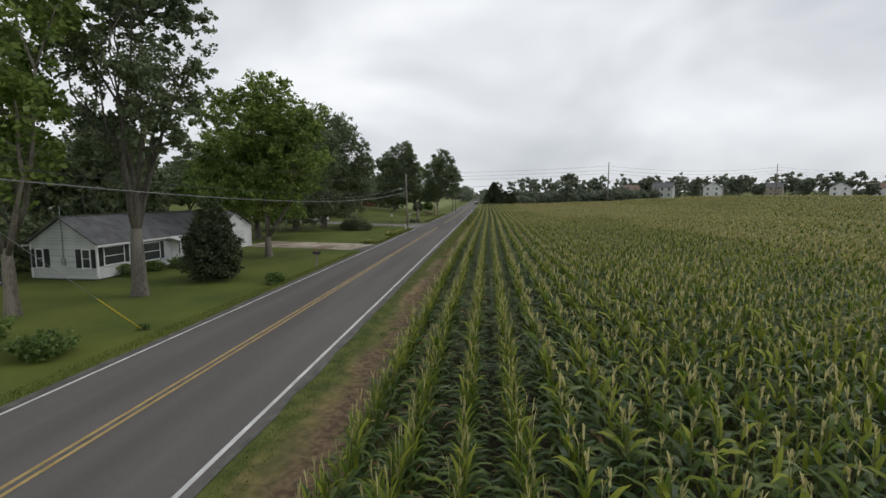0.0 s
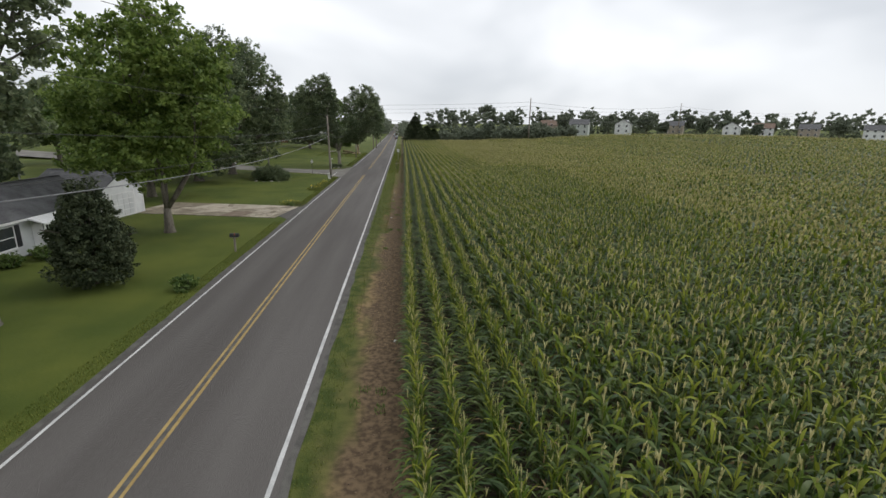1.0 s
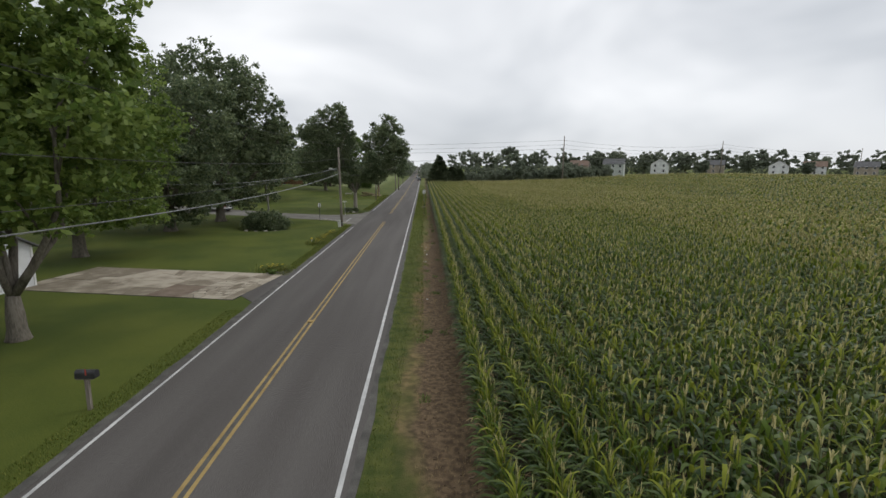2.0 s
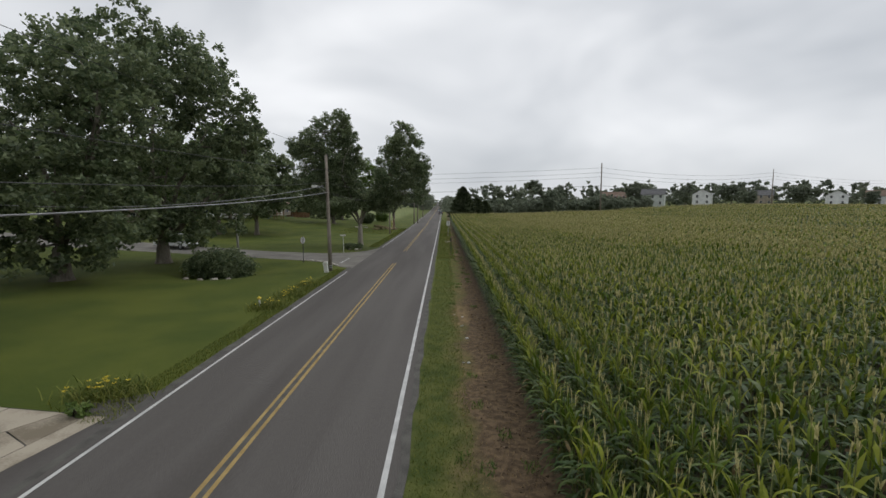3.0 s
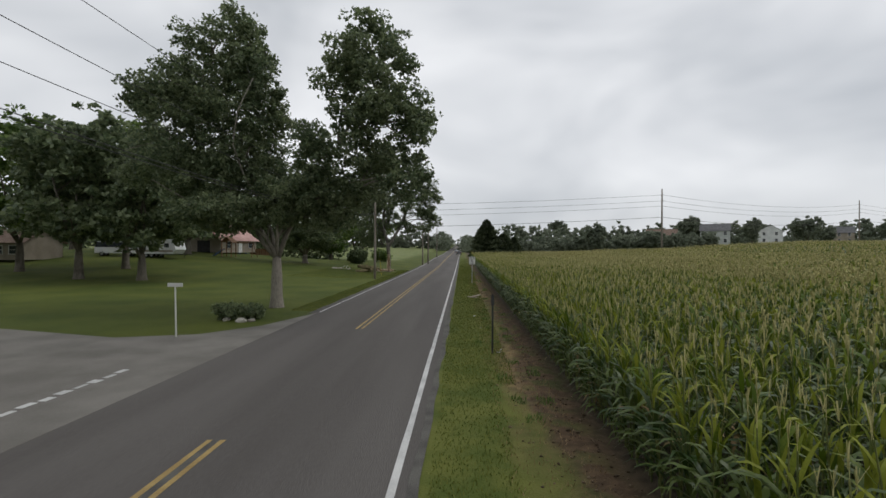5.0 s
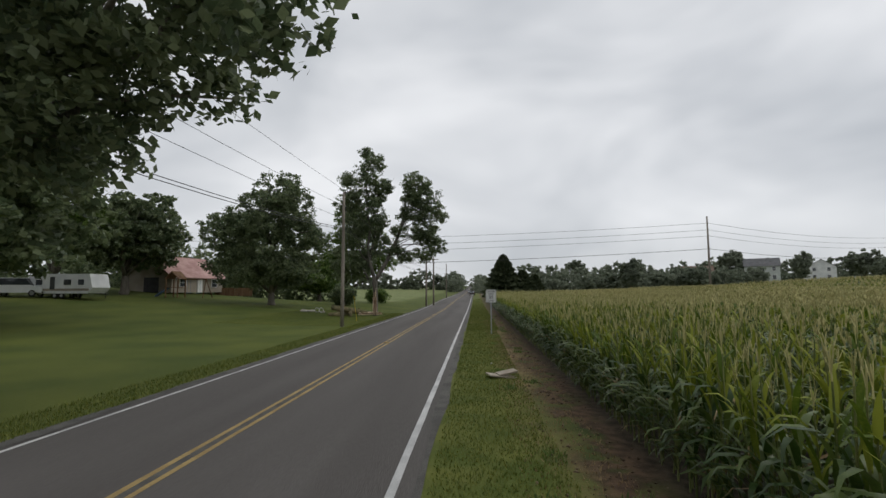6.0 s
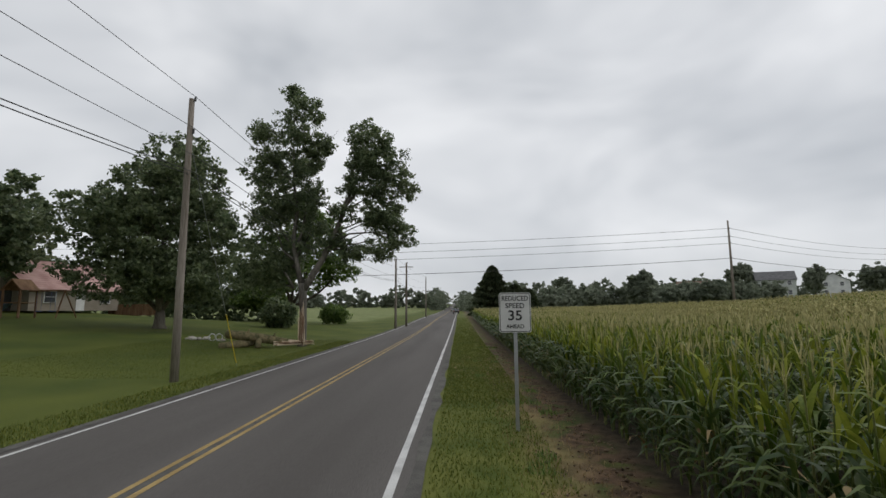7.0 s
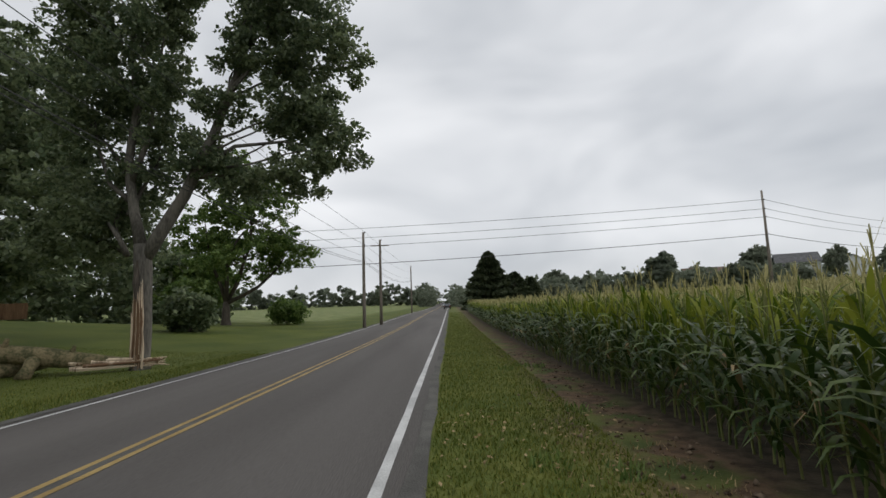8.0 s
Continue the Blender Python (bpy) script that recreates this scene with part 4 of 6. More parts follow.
for drop, r in ((1.8, 0.035), (3.5, 0.035), (5.0, 0.035), (8.2, 0.05)):
    wire([p - Vector((0, 0.5, drop)) for p in tp], 2.2, r, M_CABLE, "long power line high over the fields")


# ---- buildings ----
def lap_wall(wall, material, axis, at, lo, hi, z0, z1, face, step=0.2, gable=None):
    """Lapped boards on one side of a wall: each course tilts out at its foot. gable gives the half width and height over z1."""
    z = z0
    mid = (lo + hi) / 2
    while z < (gable[1] + z1 if gable else z1) - 0.02:
        t = min(z + step, gable[1] + z1 if gable else z1)
        a, b = lo, hi
        a2, b2 = lo, hi
        if gable and t > z1:
            def half(q):
                return (hi - lo) / 2 * max(0.0, 1 - max(0.0, q - z1) / gable[1])
            a, b, a2, b2 = mid - half(z), mid + half(z), mid - half(t), mid + half(t)
        o0, o1 = at + face * 0.045, at + face * 0.006
        t -= 0.022
        if axis == "y":
            v = [(a, o0, z), (b, o0, z), (b2, o1, t), (a2, o1, t), (a, at, z), (b, at, z)]
        else:
            v = [(o0, a, z), (o0, b, z), (o1, b2, t), (o1, a2, t), (at, a, z), (at, b, z)]
        m = Mesh()
        m.add(v, [(0, 1, 2, 3), (0, 4, 5, 1), (0, 3, 4), (1, 5, 2)])
        part("board", m, material, wall)
        z += step


def window(parent, axis, at, face, c, z, w, h, shutters=True, mats=(None, None)):
    """Frame, panes and sill set proud of a wall, with louvred shutters beside."""
    def bx(m, u0, u1, d0, d1, z0, z1):
        d0, d1 = sorted((at + face * d0, at + face * d1))
        return m.box((u0, d0, z0), (u1, d1, z1)) if axis == "y" else m.box((d0, u0, z0), (d1, u1, z1))
    win = thing("window", 0, 0, 0, "white-framed window with dark glass", "window")
    win.parent = parent
    win.matrix_world = parent.matrix_world
    for key in ("label", "category"):
        del win[key]
    fr = Mesh()
    for u0, u1, z0, z1 in ((c - w / 2 - 0.07, c - w / 2, z - 0.05, z + h + 0.07), (c + w / 2, c + w / 2 + 0.07, z - 0.05, z + h + 0.07),
                           (c - w / 2, c + w / 2, z + h, z + h + 0.07), (c - w / 2, c + w / 2, z + h / 2 - 0.02, z + h / 2 + 0.02)):
        bx(fr, u0, u1, 0.0, 0.07, z0, z1)
    part("window_frame", fr, M_TRIM, win)
    for z0, z1 in ((z, z + h / 2 - 0.02), (z + h / 2 + 0.02, z + h)):
        p = Mesh()
        bx(p, c - w / 2, c + w / 2, 0.0, 0.045, z0, z1)
        part("pane", p, M_GLASS, win)
    s = Mesh()
    bx(s, c - w / 2 - 0.09, c + w / 2 + 0.09, 0.0, 0.11, z - 0.09, z - 0.05)
    part("window_sill", s, M_TRIM, win)
    if shutters:
        for u in (c - w / 2 - 0.30, c + w / 2 + 0.30):
            s = Mesh()
            bx(s, u - 0.19, u + 0.19, 0.0, 0.055, z - 0.04, z + h + 0.04)
            for i in range(int(h / 0.08)):
                bx(s, u - 0.15, u + 0.15, 0.055, 0.07, z + i * 0.08, z + i * 0.08 + 0.05)
            part("shutter", s, M_SHUTTER, parent)
    return win


def gable_roof(parent, x0, x1, y0, y1, eave, ridge, along, over=0.3, thick=0.09, material=None, courses=True):
    """Two pitched slabs with shingle courses and a ridge cap."""
    material = material or M_ROOF
    for side in (-1, 1):
        m = Mesh()
        if along == "y":
            mid, half, a, b = (x0 + x1) / 2, (x1 - x0) / 2, y0 - over, y1 + over
        else:
            mid, half, a, b = (y0 + y1) / 2, (y1 - y0) / 2, x0 - over, x1 + over
        slope = (ridge - eave) / half
        n = 14 if courses else 1
        run = half + over
        prof = []
        for i in range(n):
            d0, d1 = run * (1 - i / n), run * (1 - (i + 1) / n)
            prof += [(mid + side * d0, ridge - slope * d0 + thick + (0.02 if courses else 0.0)), (mid + side * d1, ridge - slope * d1 + thick)]
        prof += [(mid, ridge), (mid + side * run, ridge - slope * run)]
        m.prism(prof, "y" if along == "y" else "x", a, b)
        part("roof", m, material, parent)
    cap = Mesh()
    if along == "y":
        cap.box(((x0 + x1) / 2 - 0.12, y0 - over, ridge + thick - 0.02), ((x0 + x1) / 2 + 0.12, y1 + over, ridge + thick + 0.03))
    else:
        cap.box((x0 - over, (y0 + y1) / 2 - 0.12, ridge + thick - 0.02), (x1 + over, (y0 + y1) / 2 + 0.12, ridge + thick + 0.03))
    part("ridge_cap", cap, material, parent)


def shell(parent, w, d, eave, ridge, along, material, z0=0.0, name="wall", lap=0.2, ends=None):
    """Four solid walls with gables, lapped boards outside; ends may name another material for the boards of the y walls."""
    x0, x1, y0, y1 = -w / 2, w / 2, -d / 2, d / 2
    for at, face in ((y0, -1), (y1, 1)):
        m = Mesh()
        m.box((x0, min(at, at - face * 0.15), z0), (x1, max(at, at - face * 0.15), eave))
        if along == "y":
            m.prism([(x0, eave), (x1, eave), ((x0 + x1) / 2, ridge)], "y", min(at, at - face * 0.15), max(at, at - face * 0.15))
        wall = part(name, m, material, parent)
        if lap:
            lap_wall(wall, ends or material, "y", at, x0, x1, z0, eave, face, lap, gable=(w / 2, ridge - eave) if along == "y" else None)
    for at, face in ((x0, -1), (x1, 1)):
        m = Mesh()
        m.box((min(at, at - face * 0.15), y0 + 0.15, z0), (max(at, at - face * 0.15), y1 - 0.15, eave))
        if along == "x":
            m.prism([(y0, eave), (y1, eave), ((y0 + y1) / 2, ridge)], "x", min(at, at - face * 0.15), max(at, at - face * 0.15))
        wall = part(name, m, material, parent)
        if lap:
            lap_wall(wall, material, "x", at, y0, y1, z0, eave, face, lap, gable=(d / 2, ridge - eave) if along == "x" else None)


# the small white house by the road
HW = 2.35
house = thing("house", -18.95, -45.8, gz(-18.95, -45.8), "small single-storey white clapboard house with a grey roof", "house")
# end walls: their shade is put into the colour of greyer boards
shell(house, 2 * HW, 13.6, 2.5, 4.1, "y", M_SIDING, 0.10, ends=M_SIDING_GREY)
gable_roof(house, -HW, HW, -6.8, 6.8, 2.5, 4.1, "y")
f = Mesh()
f.box((-HW + 0.06, -6.74, -0.3), (HW - 0.06, 6.74, 0.10))
part("foundation", f, M_BLOCK, house)
for sx in (-HW, HW):
    for sy in (-6.8, 6.8):
        c = Mesh()
        c.box((sx - 0.06, sy - 0.06, 0.10), (sx + 0.06, sy + 0.06, 2.45))
        part("corner_board", c, M_TRIM, house)
for sx in (-HW - 0.3, HW + 0.3):
    g = Mesh()
    g.box((sx - 0.06, -7.1, 2.22), (sx + 0.06, 7.1, 2.34))
    part("gutter", g, M_TRIM, house)
window(house, "y", -6.8, -1, -1.75, 0.85, 0.45, 1.15)
window(house, "y", -6.8, -1, 1.6, 0.85, 0.5, 1.15)
window(house, "x", HW, 1, -5.4, 0.95, 1.7, 1.15)
window(house, "x", HW, 1, -1.9, 0.75, 2.0, 1.25)
window(house, "x", HW, 1, 2.4, 0.9, 0.9, 1.15)
window(house, "x", HW, 1, 5.0, 0.9, 1.2, 1.1)
d = Mesh()
d.box((HW, 0.5, 0.14), (HW + 0.06, 1.4, 2.15))
part("door", d, M_TRIM, house, "white front door under an awning")
aw = Mesh()
aw.prism([(HW, 2.42), (HW + 1.3, 2.02), (HW + 1.3, 1.90), (HW + 1.26, 1.90), (HW + 1.26, 1.97), (HW, 2.36)], "y", -0.1, 3.1)
for i in range(8):
    y0 = -0.1 + i * 0.4
    aw.prism([(HW, 2.435), (HW + 1.31, 2.035), (HW + 1.31, 2.015), (HW, 2.415)], "y", y0, y0 + 0.2)
part("awning", aw, M_TRIM, house, "white ribbed metal awning over the porch")
for py in (0.0, 1.5, 3.0):
    p = Mesh()
    p.box((HW + 1.16, py - 0.04, 0.12), (HW + 1.24, py + 0.04, 2.0))
    part("porch_post", p, M_TRIM, house)
rail = Mesh()
for z in (0.3, 0.95):
    rail.box((HW + 1.18, 1.54, z), (HW + 1.22, 2.96, z + 0.05))
for i in range(10):
    rail.box((HW + 1.185, 1.6 + i * 0.14, 0.35), (HW + 1.215, 1.63 + i * 0.14, 0.95))
part("porch_rail", rail, M_TRIM, house)
st = Mesh()
st.box((HW, -0.1, -0.1), (HW + 1.4, 3.1, 0.12))
part("porch_slab", st, M_BLOCK, house)
mt = Mesh()
mt.box((-0.15, -6.92, 0.95), (0.15, -6.84, 1.45), bevel=0.02)
mt.tube([(0.0, -6.88, 1.45), (0.0, -6.88, 4.9)], [0.03, 0.03], 6)
part("meter_box", mt, M_METAL, house, "grey meter and conduit up the gable")
vent = Mesh()
vent.tube([(-0.5, 4.2, 3.6), (-0.5, 4.2, 4.5)], [0.05, 0.05], 8)
part("roof_vent", vent, M_METAL, house)

garage = thing("garage", -21.0, -32.4, gz(-21.0, -32.4), "small white clapboard garage with a panelled door", "garage", rz=-8)
shell(garage, 6.0, 5.2, 2.45, 3.9, "x", M_SIDING, 0.0)
gable_roof(garage, -3.0, 3.0, -2.6, 2.6, 2.45, 3.9, "x")
door = Mesh()
door.box((3.0, -1.35, 0.05), (3.05, 1.35, 2.1))
door = part("garage_door", door, M_TRIM, garage, "white panelled overhead door")
for i in range(4):
    for k in range(4):
        gp = Mesh()
        gp.box((3.05, -1.28 + k * 0.66, 0.12 + i * 0.49), (3.075, -0.70 + k * 0.66, 0.54 + i * 0.49), bevel=0.008)
        part("panel", gp, M_SIDING, door)
for sy in (-1.45, 1.45):
    c = Mesh()
    c.box((3.0, sy - 0.1, 0.0), (3.06, sy + 0.1, 2.2))
    part("door_trim", c, M_TRIM, garage)
for sy in (-2.6, 2.6):
    c = Mesh()
    c.box((2.94, sy - 0.06, 0.0), (3.06, sy + 0.06, 2.4))
    part("corner_board", c, M_TRIM, garage)

# the red-roofed house, the trailer and what stands in the yard by them
red = thing("house", -41.8, 85.0, gz(-41.8, 85), "low tan house with a faded red roof", "house", rz=-12)
shell(red, 8.0, 10.0, 2.5, 5.4, "y", M_TAN, 0.0, lap=0)
gable_roof(red, -4.0, 4.0, -5.0, 5.0, 2.5, 5.4, "y", 0.5, material=M_ROOF_RED)
for wy in (-3.0, 3.2):
    window(red, "x", 4.0, 1, wy, 0.9, 1.1, 1.1, shutters=False)
# flat black panel on the wall draws the carport opening's inner shade
d = Mesh()
d.box((-1.0, -5.05, 0.0), (1.7, -5.0, 2.2))
part("carport_shade", d, M_SHUTTER, red, "black panel painted as the shade inside an open carport")
d = Mesh()
d.box((4.0, -0.2, 0.0), (4.05, 0.75, 2.0))
part("door", d, M_TRIM, red, "pale side door")
brown = thing("house", -54.6, 57.0, gz(-54.6, 57), "low tan house with a brown roof under trees", "house")
shell(brown, 6.4, 6.0, 2.3, 3.9, "x", M_TAN, 0.0, lap=0)
gable_roof(brown, -3.2, 3.2, -3.0, 3.0, 2.3, 3.9, "x", 0.4, material=M_ROOF_BROWN)
for wx in (-1.9, 0.0, 1.9):
    window(brown, "y", -3.0, -1, wx, 0.8, 1.0, 1.0, shutters=False)



def wheel(parent, x, y, r=0.33, w=0.2, axis="y"):
    m = Mesh()
    a, b = ((x, y - w / 2, r), (x, y + w / 2, r)) if axis == "y" else ((x - w / 2, y, r), (x + w / 2, y, r))
    m.tube([a, b], [r, r], 16)
    wh = part("wheel", m, M_TYRE, parent, smooth=False)
    h = Mesh()
    e = 0.01
    if axis == "y":
        h.tube([(x, y - w / 2 - e, r), (x, y + w / 2 + e, r)], [r * 0.58, r * 0.58], 12)
    else:
        h.tube([(x - w / 2 - e, y, r), (x + w / 2 + e, y, r)], [r * 0.58, r * 0.58], 12)
    part("rim", h, M_METAL, wh)


def vehicle(x, y, rz, label, category, profile, cabin, width, paint, name, wheels, r=0.34):
    """Body pushed from a side profile, a narrower cabin with glass, wheels, lamps and bumpers; it heads along its own x."""
    base = thing(name, x, y, gz(x, y) + 0.02, label, category, rz=rz)
    b = Mesh()
    b.prism(profile, "y", -width / 2, width / 2)
    part("body", b, paint, base)
    c = Mesh()
    k = len(cabin)
    vs = [(u, -width / 2 + 0.05 + 0.12 * (v - cabin[0][1]), v) for u, v in cabin] + [(u, width / 2 - 0.05 - 0.12 * (v - cabin[0][1]), v) for u, v in cabin]
    c.add(vs, [tuple(range(k)), tuple(range(k, 2 * k))[::-1]] + [(i, (i + 1) % k, k + (i + 1) % k, k + i) for i in range(k)])
    part("cabin_glass", c, M_GLASS, base)
    rf = Mesh()
    hi = max(v for _, v in cabin)
    us = [u for u, v in cabin if v > hi - 0.05]
    rf.box((min(us) - 0.03, -width / 2 + 0.16, hi - 0.03), (max(us) + 0.03, width / 2 - 0.16, hi + 0.05), bevel=0.02)
    part("roof", rf, paint, base)
    for wx in wheels:
        for s in (-1, 1):
            wheel(base, wx, s * (width / 2 - 0.10), r)
    lo, hi_u = min(u for u, _ in profile), max(u for u, _ in profile)
    for s in (-1, 1):
        h = Mesh()
        h.box((hi_u - 0.06, s * width * 0.36 - 0.14, 0.62), (hi_u + 0.02, s * width * 0.36 + 0.14, 0.76), bevel=0.015)
        part("headlight", h, M_TRIM, base)
        t = Mesh()
        t.box((lo - 0.02, s * width * 0.42 - 0.08, 0.70), (lo + 0.06, s * width * 0.42 + 0.08, 0.95), bevel=0.015)
        part("tail_light", t, M_RED, base)
    for u in (lo - 0.05, hi_u - 0.05):
        q = Mesh()
        q.box((u, -width / 2 + 0.05, 0.38), (u + 0.12, width / 2 - 0.05, 0.55), bevel=0.03)
        part("bumper", q, M_DARK_METAL, base)
    return base


TRUCK = [(-2.7, 0.45), (2.7, 0.45), (2.72, 0.95), (1.35, 1.1), (1.2, 1.12), (-0.75, 1.12), (-2.7, 1.08)]
TRUCK_CAB = [(1.15, 1.1), (0.55, 1.72), (-0.65, 1.74), (-0.8, 1.1)]
SEDAN = [(-2.25, 0.4), (2.2, 0.4), (2.25, 0.72), (1.1, 0.92), (-1.5, 0.98), (-2.3, 0.9)]
SEDAN_CAB = [(1.0, 0.9), (0.3, 1.42), (-0.9, 1.44), (-1.75, 0.95)]
vehicle(-28.0, 18.4, 159, "white pickup truck driving down the side road", "truck", TRUCK, TRUCK_CAB, 1.9, M_CAR_WHITE, "pickup_truck", (1.75, -1.75), 0.38)
vehicle(-46.5, 64.0, 20, "white van parked under the trees", "van", [(-2.6, 0.45), (2.6, 0.45), (2.65, 1.0), (1.7, 1.2), (1.5, 1.3), (-2.6, 1.3)],
        [(1.6, 1.25), (1.0, 2.0), (-2.4, 2.05), (-2.55, 1.25)], 1.95, M_CAR_WHITE, "van", (1.7, -1.7), 0.36)
vehicle(3.2, 176.0, 92, "dark car far down the road", "car", SEDAN, SEDAN_CAB, 1.8, M_CAR_DARK, "car", (1.4, -1.4))
vehicle(1.7, 230.0, 90, "white car far down the road", "car", SEDAN, SEDAN_CAB, 1.8, M_CAR_WHITE, "car", (1.4, -1.4))

trailer = thing("travel_trailer", -41.6, 65.2, gz(-41.6, 65.2), "white travel trailer parked on the lawn", "trailer", rz=-4)
b = Mesh()
b.prism([(-4.0, 0.55), (3.6, 0.55), (4.1, 1.2), (3.7, 2.7), (-3.6, 2.75), (-4.1, 2.3)], "y", -1.2, 1.2)
part("body", b, M_SIDING, trailer)
for wx, ww, wz, wh in ((-2.6, 0.8, 1.5, 0.6), (-0.9, 0.6, 1.0, 1.4), (1.0, 0.9, 1.5, 0.6), (2.7, 0.7, 1.5, 0.6)):
    p = Mesh()
    p.box((wx - ww / 2, -1.24, wz), (wx + ww / 2, -1.19, wz + wh), bevel=0.015)
    part("window_pane", p, M_GLASS, trailer)
band = Mesh()
band.box((-4.0, -1.225, 0.85), (3.7, -1.2, 1.1))
part("side_band", band, M_TAN, trailer, "tan band along the side")
for wx in (-0.6, 0.25):
    for s in (-1, 1):
        wheel(trailer, wx, s * 1.05, 0.34)
hitch = Mesh()
hitch.tube([(3.9, 0, 0.5), (5.0, 0, 0.45)], [0.06, 0.05], 6)
part("hitch", hitch, M_DARK_METAL, trailer)
jack = Mesh()
jack.tube([(4.7, 0, 0.0), (4.7, 0, 0.7)], [0.04, 0.04], 6)
part("jack", jack, M_DARK_METAL, trailer)

play = thing("play_set", -34.8, 74.0, gz(-34.8, 74), "brown wooden play set with a tent roof, slide and swings", "play set")
for px in (-0.8, 0.8):
    for py in (-0.8, 0.8):
        p = Mesh()
        p.box((px - 0.06, py - 0.06, 0), (px + 0.06, py + 0.06, 2.6))
        part("post", p, M_WOOD, play)
dk = Mesh()
dk.box((-0.9, -0.9, 1.3), (0.9, 0.9, 1.38))
part("deck", dk, M_WOOD, play)
rf = Mesh()
rf.prism([(-1.0, 2.45), (0, 3.45), (1.0, 2.45), (0.88, 2.45), (0, 3.32), (-0.88, 2.45)], "y", -0.95, 0.95)
part("roof", rf, M_WOOD, play, "brown slatted tent roof")
sl = Mesh()
sl.prism([(-0.9, 1.35), (-2.8, 0.1), (-2.8, 0.02), (-0.9, 1.25)], "y", -0.35, 0.35)
part("slide", sl, M_BLUE, play, "blue plastic slide")
bm_ = Mesh()
bm_.tube([(0.8, 0, 2.4), (4.2, 0, 2.4)], [0.07, 0.07], 8)
part("swing_beam", bm_, M_WOOD, play)
for s in (-1, 1):
    p = Mesh()
    p.tube([(4.1, 0, 2.4), (4.4, s * 1.1, 0)], [0.06, 0.06], 8)
    part("leg", p, M_WOOD, play)
for sx in (1.8, 3.1):
    p = Mesh()
    for s in (-0.22, 0.22):
        p.tube([(sx + s, 0, 2.4), (sx + s, 0, 0.6)], [0.012, 0.012], 4)
    p.box((sx - 0.25, -0.1, 0.56), (sx + 0.25, 0.1, 0.6))
    part("swing", p, M_BLUE, play)
fence = thing("fence", -35.0, 89.0, gz(-35, 89), "brown board fence at the edge of the yard", "fence")
for i in range(15):
    s = Mesh()
    s.box((-3.0 + i * 0.42, -0.02, 0), (-2.62 + i * 0.42, 0.02, 1.35))
    part("board", s, M_WOOD, fence)
for z in (0.35, 1.05):
    s = Mesh()
    s.box((-3.05, 0.02, z), (3.3, 0.08, z + 0.09))
    part("rail", s, M_WOOD, fence)


# two-storey houses beyond the corn
def far_house(x, y, rz, w, d, eave, ridge, walls, roof, label, wins=3, along="y"):
    h = thing("house", x, y, gz(x, y) + 0.9, label, "house", "houses beyond the corn", rz=rz)
    shell(h, w, d, eave, ridge, along, walls, -1.1, lap=0)
    gable_roof(h, -w / 2, w / 2, -d / 2, d / 2, eave, ridge, along, 0.35, 0.14, roof, courses=False)
    for z in (1.0, 3.9):
        for i in range(wins):
            c = -w / 2 + w * (i + 0.5) / wins
            window(h, "y", -d / 2, -1, c, z, 1.0, 1.3, shutters=False)
        for i in range(3):
            window(h, "x", -w / 2, -1, -d / 2 + d * (i + 0.5) / 3, z, 1.0, 1.3, shutters=False)
    return h


far_house(104.0, 186.0, -28, 10, 9, 5.6, 8.2, M_SIDING_GREY, M_ROOF, "two-storey cream house with a grey roof", along="x")
far_house(141.0, 211.0, -32, 9, 9, 5.6, 8.4, M_SIDING, M_ROOF, "two-storey white gabled house", 2)
far_house(104.0, 236.0, -20, 14, 9, 4.6, 7.6, M_TAN, M_ROOF_BROWN, "long tan house behind the trees", along="x")
far_house(182.0, 226.0, -35, 11, 9, 5.4, 8.2, M_TAN, M_ROOF, "two-storey tan house with a grey roof", along="x")
far_house(206.0, 204.0, -40, 9, 9, 5.2, 8.0, M_SIDING, M_ROOF, "two-storey white house with a grey roof", 2)
far_house(222.0, 198.0, -40, 10, 9, 5.0, 7.8, M_SIDING, M_ROOF_BROWN, "white house with a brown roof", along="x")
far_house(246.0, 192.0, -45, 10, 9, 5.0, 7.8, M_TAN, M_ROOF, "tan house with a grey roof", along="x")
far_house(272.0, 176.0, -50, 10, 9, 5.0, 7.8, M_SIDING, M_ROOF, "white house with a grey roof", along="x")

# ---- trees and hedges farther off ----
# these far crowns have the haze mixed into their leaf colour
far = dict(size=0.5, leaf=M_HAZED_LEAF, twigs=0, clump=1.5, tuft=0.1)
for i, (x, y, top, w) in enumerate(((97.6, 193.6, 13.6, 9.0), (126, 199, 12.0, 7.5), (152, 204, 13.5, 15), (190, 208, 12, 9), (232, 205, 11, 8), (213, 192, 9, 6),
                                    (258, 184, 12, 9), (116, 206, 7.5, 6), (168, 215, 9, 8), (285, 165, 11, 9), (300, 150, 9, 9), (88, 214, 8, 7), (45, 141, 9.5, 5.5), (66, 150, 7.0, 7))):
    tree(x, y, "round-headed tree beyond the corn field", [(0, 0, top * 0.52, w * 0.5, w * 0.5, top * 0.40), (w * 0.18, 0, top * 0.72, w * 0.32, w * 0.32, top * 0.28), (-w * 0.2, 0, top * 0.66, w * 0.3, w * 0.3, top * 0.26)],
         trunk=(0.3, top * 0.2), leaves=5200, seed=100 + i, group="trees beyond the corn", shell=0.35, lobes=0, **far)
tree(111, 529, "tall spreading tree on the far rise", [(-4, 0, 14, 10, 9, 7), (5, 0, 16, 9, 9, 6.5), (0, 0, 20, 7, 7, 4.5)], trunk=(0.8, 6), leaves=5000, size=1.0, seed=130, leaf=M_HAZED_LEAF, twigs=1, clump=3.0, shell=0.6, tuft=0.2)
conifer(12.0, 143.8, 11.6, 5.4, "dark pointed evergreen at the end of the corn", 5, 22000, 0.42, blunt=0.25)
